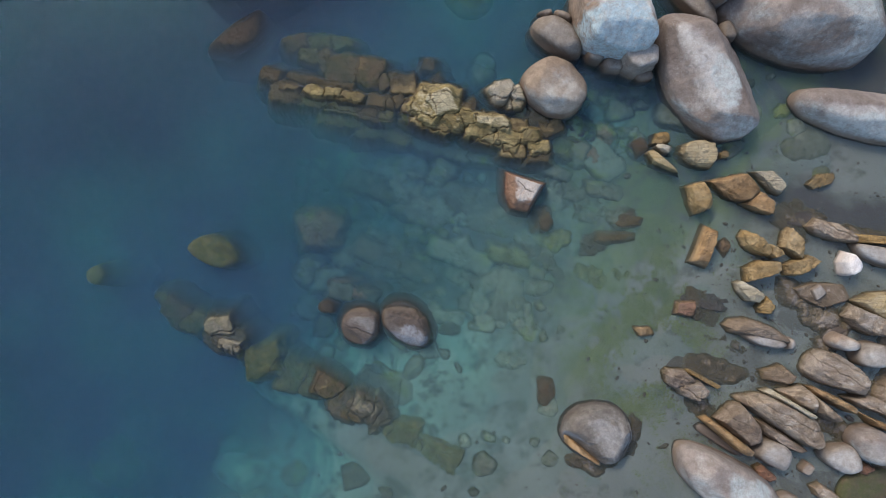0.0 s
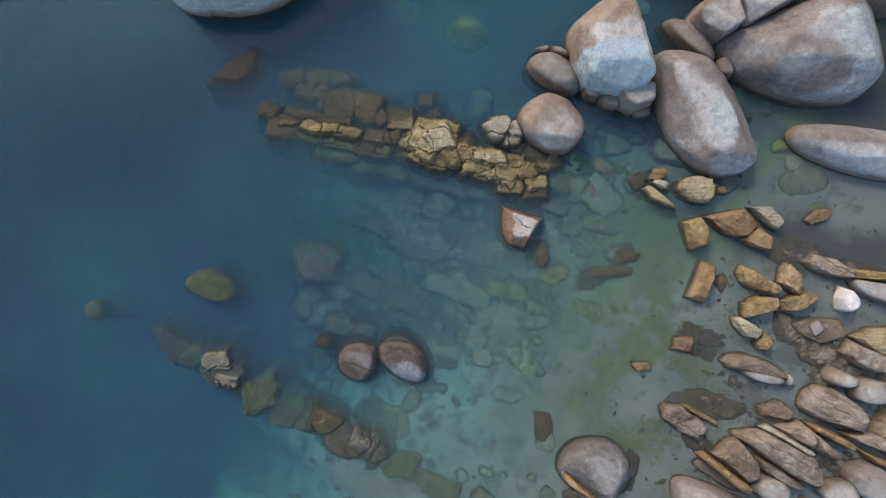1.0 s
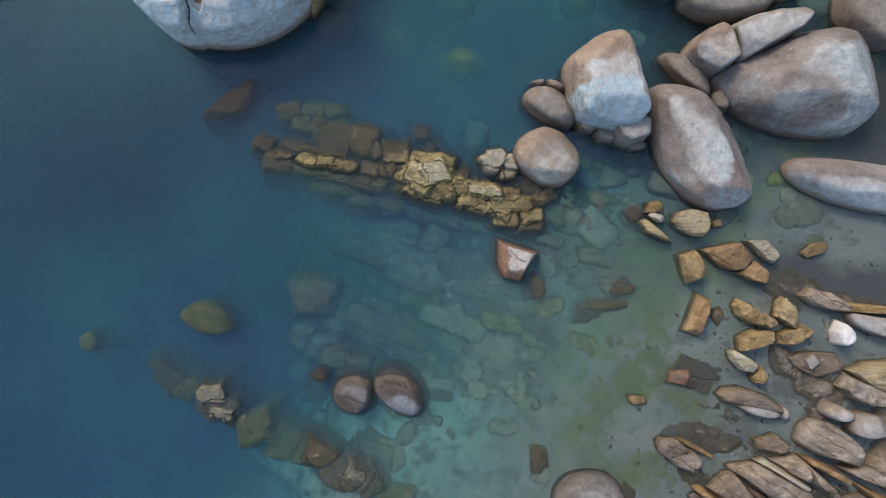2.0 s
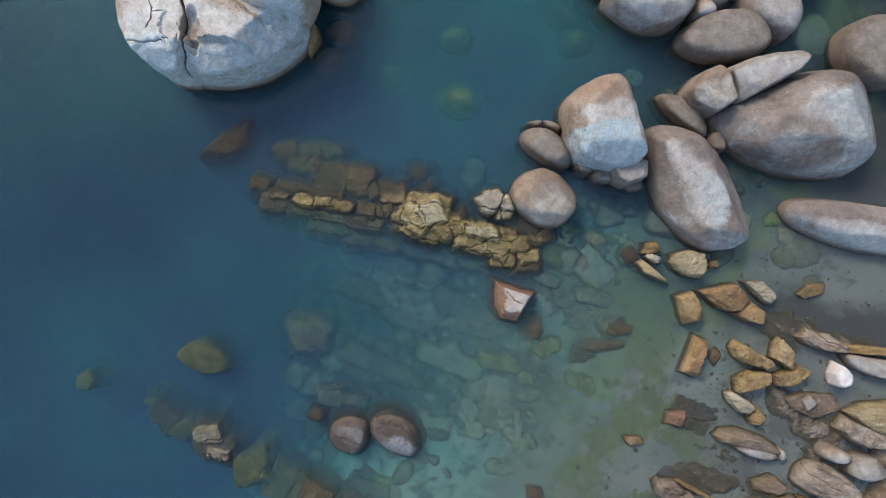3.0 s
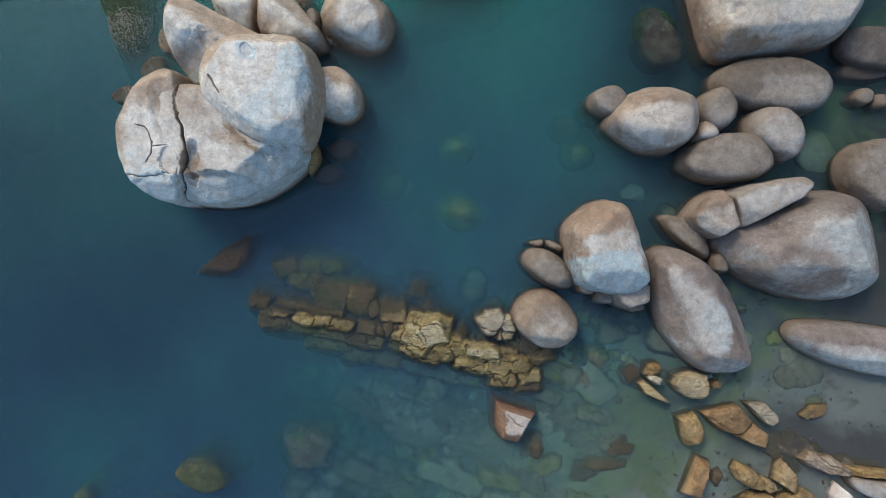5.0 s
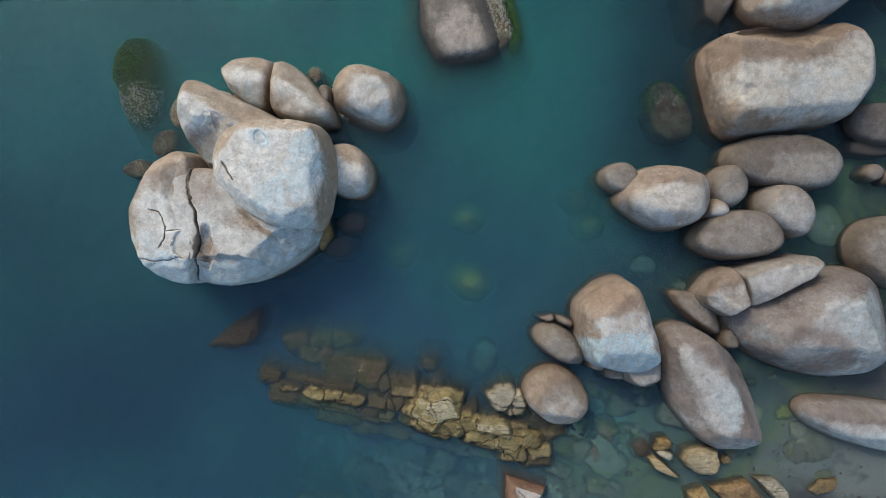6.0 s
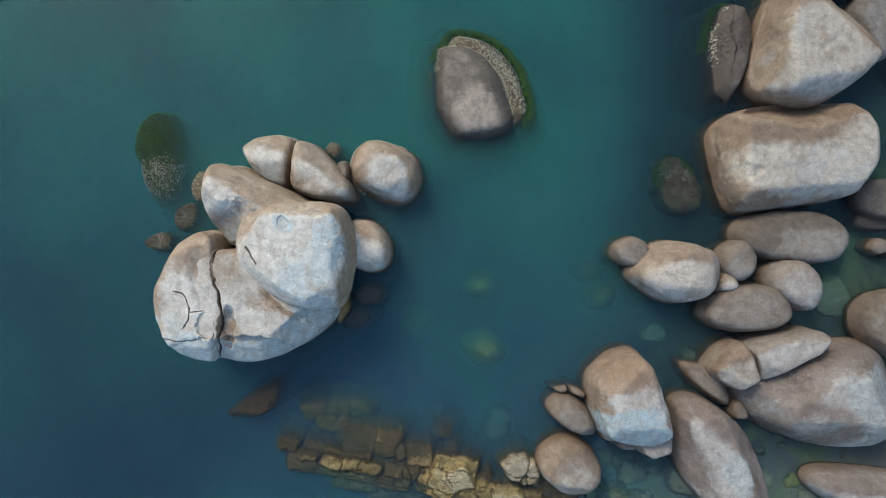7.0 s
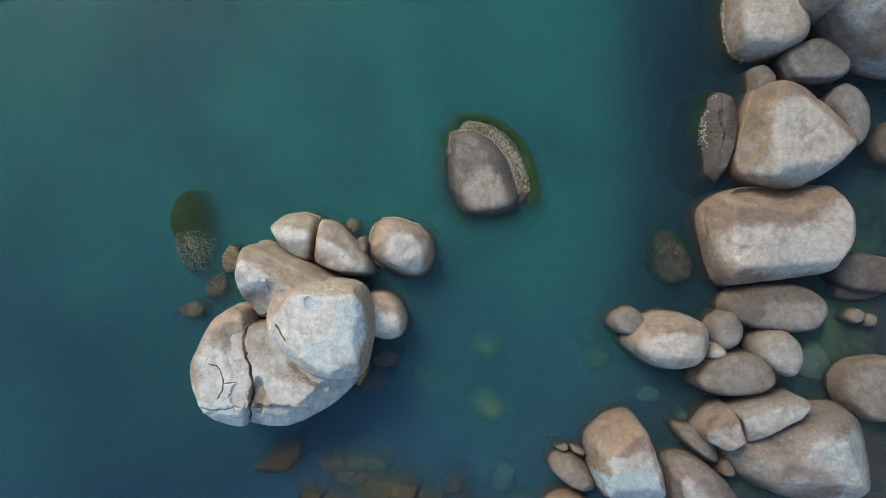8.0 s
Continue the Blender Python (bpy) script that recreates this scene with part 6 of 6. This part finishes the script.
# ---- layered slabs further along the shore ----
for n, (hump, material, label) in enumerate([
    ((10.75, -3.35, 0.63, 0.45, -20, 0.36), "slate", "tan layered rock slab tilted on the shore"),
    ((11.00, -4.76, 0.63, 0.51, -20, 0.30), "dslate", "brown layered rock slab tilted on the shore"),
    ((11.00, -2.20, 0.63, 0.40, -20, 0.36), "slate", "tan layered rock slab tilted on the shore"),
    ((8.21, -6.50, 0.63, 0.30, -10, 0.30), "dslate", "brown layered rock slab tilted on the shore"),
    ((6.07, -1.28, 0.80, 0.32, -8, -0.06), "dark", "dark wet rock shelf just awash by the shore"),
]):
    ledge([hump], hump[4], material, label, 20.0 + 3.7 * n, (1.7, 0.21), "rock_slab", "rock", "shore slabs", 0.85, 0.34, warp=0.8)


# ---- growth on rocks ----
def spots_on(ob, count, az, z, seed):
    """Places and normals on a rock's side between two azimuths and two heights."""
    dice = random.Random(seed)
    picked = []
    for f in ob.data.polygons:
        c = f.center
        a = math.degrees(math.atan2(c.y, c.x)) % 360
        if z[0] < c.z < z[1] and (a - az[0]) % 360 < (az[1] - az[0]):
            picked.append((c.copy(), f.normal.copy()))
    return [dice.choice(picked) for _ in range(count)] if picked else []


def barnacles(ob, count, az, z, size=0.022, seed=1):
    """A crust of small ring-topped cones, one mesh under its rock."""
    dice = random.Random(seed)
    verts, faces = [], []
    for c, n in spots_on(ob, count, az, z, seed):
        turn = n.to_track_quat("Z", "Y").to_matrix()
        s = size * dice.uniform(0.5, 1.5)
        c = c + turn @ Vector((dice.uniform(-1, 1), dice.uniform(-1, 1), 0)) * 0.03
        k = len(verts)
        for ring, h in ((1.0, -0.3), (0.55, 0.9), (0.3, 0.55)):
            for i in range(6):
                a = math.tau * i / 6
                verts.append(c + turn @ Vector((ring * s * math.cos(a), ring * s * math.sin(a), h * s)))
        for r in (0, 6):
            faces += [(k + r + i, k + r + (i + 1) % 6, k + r + 6 + (i + 1) % 6, k + r + 6 + i) for i in range(6)]
        faces.append(tuple(k + 12 + i for i in range(6)))
    return growth("barnacle_crust", verts, faces, BARNACLE, ob, "pale crust of tiny barnacles")


def weed(ob, count, az, z, size=0.12, seed=1):
    """Short green weed blades hanging off a rock."""
    dice = random.Random(seed)
    verts, faces = [], []
    for c, n in spots_on(ob, count, az, z, seed):
        out = (n + Vector((dice.uniform(-0.7, 0.7), dice.uniform(-0.7, 0.7), dice.uniform(-0.3, 0.5)))).normalized()
        side = out.cross(Vector((0, 0, 1))).normalized() * size * dice.uniform(0.08, 0.18)
        tip = out * size * dice.uniform(0.5, 1.4)
        k = len(verts)
        verts += [c - side, c + side, c + tip * 0.6 + side + Vector((0, 0, -0.01)), c + tip * 0.6 - side, c + tip + Vector((0, 0, -0.04))]
        faces += [(k, k + 1, k + 2, k + 3), (k + 3, k + 2, k + 4)]
    return growth("weed", verts, faces, WEED, ob, "short bright green seaweed")


def growth(name, verts, faces, material, parent, label):
    me = bpy.data.meshes.new(name)
    me.from_pydata([tuple(v) for v in verts], [], faces)
    me.materials.append(material)
    ob = new(name, me)
    ob.parent = parent
    return tagged(ob, label, kind="stuff")


def plain(name, a, b, scale, rough):
    g = Nodes(name)
    tone = g.math("MULTIPLY", g.geo.outputs["Random Per Island"], 0.6)
    color = g.mix(tone, g.mix(g.noise(scale, 4), a, b), tuple(0.5 * v for v in a))
    return g.done(color, rough, None, 0.3)


BARNACLE = plain("barnacle_shell", (0.43, 0.41, 0.29), (0.58, 0.55, 0.43), 12, 0.8)
WEED = plain("green_weed", (0.05, 0.125, 0.015), (0.09, 0.18, 0.03), 9, 0.5)
barnacles(ROCK["I"], 700, (-30, 150), (-0.1, 0.12), 0.012, 1)
barnacles(ROCK["Ib"], 6500, (-35, 165), (-0.12, 0.1), 0.015, 19)
weed(ROCK["Ib"], 5000, (-40, 150), (-0.32, -0.06), 0.15, 2)
barnacles(ROCK["H"], 900, (0, 360), (-0.3, 0.1), 0.016, 3)
weed(ROCK["H0"], 4200, (0, 360), (-0.5, 0.1), 0.08, 4)
weed(ROCK["H"], 300, (30, 150), (-0.3, -0.02), 0.1, 24)
for n, key in enumerate(("H2", "H3", "H4", "H5")):
    barnacles(ROCK[key], 130, (0, 360), (-0.1, 0.15), 0.012, 5 + n)
barnacles(ROCK["D"], 260, (20, 190), (-0.05, 0.08), 0.02, 10)
barnacles(ROCK["F"], 260, (50, 230), (-0.05, 0.08), 0.02, 11)
barnacles(ROCK["C"], 160, (80, 180), (-0.05, 0.1), 0.02, 12)
barnacles(ROCK["sub2"], 260, (40, 160), (-0.4, -0.08), 0.011, 13)
weed(ROCK["sub2"], 600, (40, 180), (-0.4, -0.1), 0.07, 14)
weed(ROCK["L"], 1300, (90, 190), (-0.36, -0.1), 0.09, 15)
barnacles(ROCK["L"], 120, (90, 240), (-0.1, 0.1), 0.02, 16)
barnacles(ROCK["ne1"], 160, (120, 250), (-0.05, 0.1), 0.02, 17)


# ---- stones on the sea floor ----
def cobble(x, y, size, rise, material, seed, worn=False):
    dice = random.Random(seed)
    turn, ratio, n = dice.gauss(-25, 30), dice.uniform(0.45, 0.9), 9 if worn else dice.choice((5, 6, 6, 7))
    if worn:
        ratio = dice.uniform(0.75, 0.95)
    sides = []
    for k in range(n):
        a = 360 * (k + dice.uniform(-0.3, 0.3)) / n
        far = size * (abs(math.cos(radians(a))) + ratio * abs(math.sin(radians(a)))) * dice.uniform(0.6, 1.0)
        sides.append(f"{(turn + a) % 360:.0f}:{100 * far:.0f}")
    z = seabed_height(x, y)
    rise = max(0.04, min(rise, -z - 0.09))
    tilt = [(dice.uniform(0, 360), dice.uniform(50, 75), dice.uniform(0.62, 0.85)) for _ in range(2)]
    return rock("sunken_stone", x, y, z + 0.2 * rise, z + rise, 3.5 if worn else dice.choice((5, 9, 16)), " ".join(sides), () if worn else tilt, material, base=z - 0.35 - 0.6 * rise, level=4, lean=24, relief=2.2, chips=5, chip=0.8, rough=0.012,
                label="silted angular stone lying on the sea floor", category="stone", group="sunken stones")


# ---- sunken bedrock between the ledges ----
ledge([
    (3.25, 0.95, 1.5, 0.5, -22, -0.30),
    (2.73, -0.54, 1.57, 0.65, -25, -0.37),
    (1.23, -1.01, 1.44, 0.63, -25, -0.43),
    (-0.87, -0.50, 1.58, 0.66, -20, -0.49),
    (4.02, -1.51, 1.11, 0.65, -30, -0.29),
    (3.20, -2.66, 0.84, 0.55, -30, -0.34),
    (3.07, 2.54, 1.04, 0.54, -20, -0.25),
    (4.13, 3.44, 0.60, 0.78, 10, -0.37),
    (-0.22, 1.01, 1.45, 0.53, -18, -0.49),
    (5.35, -0.65, 0.78, 0.52, -30, -0.21),
    (2.02, -2.38, 0.66, 0.52, -30, -0.37),
], -26, "silt", "silted cracked bedrock under shallow green water", 41.0, (0.52, 0.36), "sunken_bedrock", "rock", "", 2.2, 0.0, 0.03, 1.6, crusts={6: "silt_purple", 7: "silt_purple"})


# stones and slabs half buried in the floor
BURIED = dict(name="sunken_stone", label="silted slab of rock half buried under shallow green water", group="sunken stones", lean=28, power=7, strata=0.0, relief=3.4, chips=7, chip=0.78)
block(1.94, -1.81, 1.20, 0.84, -55, -0.22, "silt", **BURIED)
block(3.32, -2.55, 0.59, 0.36, -30, -0.20, "silt", **BURIED)
block(1.79, -2.74, 0.78, 0.37, 3, -0.22, "silt", **BURIED)
block(2.87, -2.10, 0.44, 0.32, -30, -0.20, "silt_dark", **BURIED)
block(2.34, -1.05, 0.66, 0.37, -5, -0.24, "silt", **BURIED)
block(1.71, -0.34, 0.94, 0.39, -15, -0.26, "silt_moss", **BURIED)
block(2.71, 0.02, 0.66, 0.41, 20, -0.22, "silt_moss", **BURIED)
block(2.63, 1.00, 0.57, 0.55, 20, -0.30, "silt", **BURIED)
block(2.38, 0.56, 0.30, 0.44, 5, -0.12, "orange", **BURIED)
block(3.78, 1.19, 0.82, 0.36, -12, -0.20, "silt_dark", **BURIED)
block(4.18, 0.54, 0.62, 0.53, 30, -0.16, "silt_dark", **BURIED)
block(4.32, 0.52, 0.32, 0.26, 20, -0.06, "reddark", **BURIED)
block(4.02, 0.10, 0.74, 0.19, 5, -0.07, "gold", **BURIED)
block(3.57, -0.05, 0.71, 0.53, -10, -0.20, "wetrock", **BURIED)
block(1.54, -0.93, 1.03, 0.63, -5, -0.30, "silt", **BURIED)
block(0.96, -1.46, 0.70, 0.54, -40, -0.30, "silt", **BURIED)
block(0.25, -1.78, 0.66, 0.32, -5, -0.34, "silt", **BURIED)
block(-1.03, -0.48, 2.07, 0.54, -22, -0.42, "silt", **BURIED)
block(0.51, -0.33, 1.44, 0.50, -20, -0.38, "silt", **BURIED)
block(0.04, 1.58, 0.51, 0.60, -30, -0.45, "silt", **BURIED)
block(-2.53, -0.86, 0.69, 0.45, 0, -0.45, "silt", **BURIED)
block(-3.08, -0.69, 0.45, 0.54, -30, -0.50, "silt", **BURIED)
block(-2.08, -0.41, 0.64, 0.36, 20, -0.50, "silt", **BURIED)
block(-1.82, -1.21, 0.59, 0.30, -10, -0.30, "silt_warm", **BURIED)
block(-2.27, -1.04, 0.54, 0.32, -10, -0.32, "silt_warm", **BURIED)
block(-1.46, -3.23, 0.76, 0.81, 40, -0.40, "silt_dark", **BURIED)
block(3.71, -3.05, 0.41, 0.39, 0, -0.12, "silt_dark", **BURIED)
block(4.76, -3.47, 0.44, 0.32, -30, -0.10, "silt_dark", **BURIED)
block(4.32, -2.64, 0.39, 0.23, 0, -0.12, "silt_dark", **BURIED)
block(4.32, -0.84, 0.85, 0.41, -35, -0.16, "silt_moss", **BURIED)
block(3.58, -0.81, 0.80, 0.44, -25, -0.20, "silt_moss", **BURIED)
block(4.85, -1.23, 0.71, 0.44, -30, -0.14, "silt_moss", **BURIED)
block(2.71, 1.59, 0.53, 0.27, -20, -0.22, "silt_dark", **BURIED)
block(3.07, 2.12, 0.98, 0.53, -12, -0.22, "silt_dark", **BURIED)
block(3.82, 2.48, 0.36, 0.44, 60, -0.20, "silt_warm", **BURIED)
block(3.51, 1.95, 0.36, 0.39, 30, -0.20, "silt_warm", **BURIED)
block(1.31, 0.49, 1.53, 0.72, -20, -0.42, "silt", **BURIED)
block(0.77, 0.93, 1.36, 0.63, -20, -0.45, "silt", **BURIED)
block(2.21, -0.30, 0.80, 0.36, -20, -0.30, "silt_dark", **BURIED)
block(2.56, -0.56, 0.89, 0.45, -30, -0.28, "silt_dark", **BURIED)
block(-2.84, 0.26, 1.04, 0.81, 0, -0.38, "silt_warm", **BURIED)
block(-0.50, 0.69, 1.09, 0.54, -25, -0.50, "silt", **BURIED)
block(-1.51, 1.27, 1.27, 0.55, -20, -0.55, "silt", **BURIED)

dice = random.Random(5)
placed = []
FIELDS = [(-3.6, 2.6, -2.2, 2.0, 120), (2.3, 4.8, 1.6, 3.6, 34), (-3.0, 0.5, -3.2, -2.0, 10), (0.4, 3.4, -5.8, -3.6, 8), (4.8, 8.5, 2.0, 4.0, 16), (-4.5, -1.0, -6.5, -5.2, 8)]
for x0, x1, y0, y1, many in FIELDS:
    for _ in range(many * 3):
        x, y, size = dice.uniform(x0, x1), dice.uniform(y0, y1), dice.choice((0.1, 0.13, 0.17, 0.22, 0.3, 0.42))
        if many and all((x - a) ** 2 + (y - b) ** 2 > (0.62 * (size + c)) ** 2 for a, b, c in placed):
            placed.append((x, y, size))
            many -= 1
for n, (x, y, size) in enumerate(placed):
    cobble(x, y, size, 0.05 + size * dice.uniform(0.15, 0.5), dice.choice(("silt", "silt", "silt_dark")), n)


SUNKEN = [
    (0.62, 7.35, 0.39, 0.09, "silt_gold"),
    (0.74, 5.83, 0.52, 0.11, "silt_gold"),
    (-0.98, 6.48, 0.34, 0.35, "silt_gold"),
    (3.25, 7.83, 0.37, 0.30, "silt_dark"),
    (3.44, 7.21, 0.42, 0.25, "silt"),
    (4.74, 6.31, 0.30, 0.50, "silt"),
    (1.00, 3.97, 0.40, 0.55, "silt"),
    (8.89, 7.23, 0.53, 0.25, "silt"),
    (8.54, 5.09, 0.40, 0.30, "silt_dark"),
    (-8.44, -5.85, 0.65, 0.35, "silt_gold"),
    (3.13, 2.57, 0.47, 0.20, "silt"),
    (3.26, 2.11, 0.39, 0.15, "silt"),
    (1.08, 4.19, 0.34, 0.60, "silt"),
    (-0.50, 4.10, 0.31, 0.25, "silt_dark"),
    (-0.86, -3.47, 0.42, 0.40, "silt"),
    (-2.44, -0.84, 0.39, 0.40, "silt"),
    (8.70, 1.53, 0.26, 0.10, "silt_dark"),
    (8.16, 2.18, 0.31, 0.16, "silt_dark"),
    (-11.39, 8.36, 0.70, 0.25, "silt_gold"),
    (-11.52, 11.08, 0.57, 0.50, "silt"),
    (5.45, 5.75, 0.34, 0.12, "silt_dark"),
    (5.80, 5.09, 0.32, 0.15, "silt_dark"),
    (-2.23, 6.67, 0.31, 0.20, "silt_dark"),
    (10.33, 6.85, 0.53, 0.20, "silt"),
]
for n, (x, y, size, depth, material) in enumerate(SUNKEN):
    cobble(x, y, size, -depth - seabed_height(x, y), material, 500 + n, True)

# ---- algae fuzz on the flats, pebbles and grit by the slabs ----
def algae_fuzz():
    dice = random.Random(8)
    verts, faces = [], []
    while len(faces) < 80000:
        x, y = dice.gauss(4.5, 1.1), dice.gauss(-1.5, 1.8)
        grown = noise.noise(Vector((0.9 * x, 0.9 * y, 4.0))) + 0.6 * noise.noise(Vector((3.3 * x, 3.3 * y, 1.0))) + 0.4 * noise.noise(Vector((9 * x, 9 * y, 2.0)))
        if dice.random() > 1.1 * grown + 0.12:
            continue
        z, a, s = seabed_height(x, y), dice.uniform(0, math.tau), dice.uniform(0.008, 0.024)
        if z > -0.06:
            continue
        u, v = Vector((math.cos(a), math.sin(a), 0)) * s, Vector((-math.sin(a), math.cos(a), 0)) * s * 0.4
        c, k = Vector((x, y, z + 0.006)), len(verts)
        verts += [c - v, c + v, c + u + v + Vector((0, 0, 0.5 * s)), c + 1.6 * u + Vector((0, 0, 0.2 * s))]
        faces += [(k, k + 1, k + 2), (k, k + 2, k + 3)]
    me = bpy.data.meshes.new("algae")
    me.from_pydata([tuple(v) for v in verts], [], faces)
    me.materials.append(plain("algae_tuft", (0.19, 0.23, 0.085), (0.33, 0.36, 0.16), 3, 0.7))
    tagged(new("algae", me), "yellow-green algae fuzz on shallow sand", "seaweed", kind="stuff")


def grit():
    """Pebbles, shell bits and twigs strewn over the wet sand, one mesh."""
    dice = random.Random(12)
    dirs, tris = sphere(1)
    verts, faces = [], []
    for n in range(2600):
        x, y = (dice.gauss(7.8, 1.7), dice.gauss(-2.0, 2.6)) if n < 2100 else (dice.uniform(-3, 9), dice.uniform(-6, 4))
        z, s, k = seabed_height(x, y), 0.012 * math.exp(dice.gauss(0, 0.6)), len(verts)
        turn = Matrix.Rotation(dice.uniform(0, 3), 3, "Z") @ Matrix.Diagonal((s * dice.uniform(1, 2.2), s, 0.6 * s))
        verts += [tuple(turn @ Vector(d) + Vector((x, y, z + 0.3 * s))) for d in dirs]
        faces += [tuple(k + i for i in f) for f in tris]
    me = bpy.data.meshes.new("grit")
    me.from_pydata(verts, [], faces)
    me.polygons.foreach_set("use_smooth", [True] * len(faces))
    me.materials.append(plain("grit_stone", (0.16, 0.12, 0.085), (0.26, 0.22, 0.18), 4, 0.7))
    tagged(new("grit", me), "dark pebbles and grit strewn over wet sand", "pebbles", kind="stuff")


algae_fuzz()
grit()
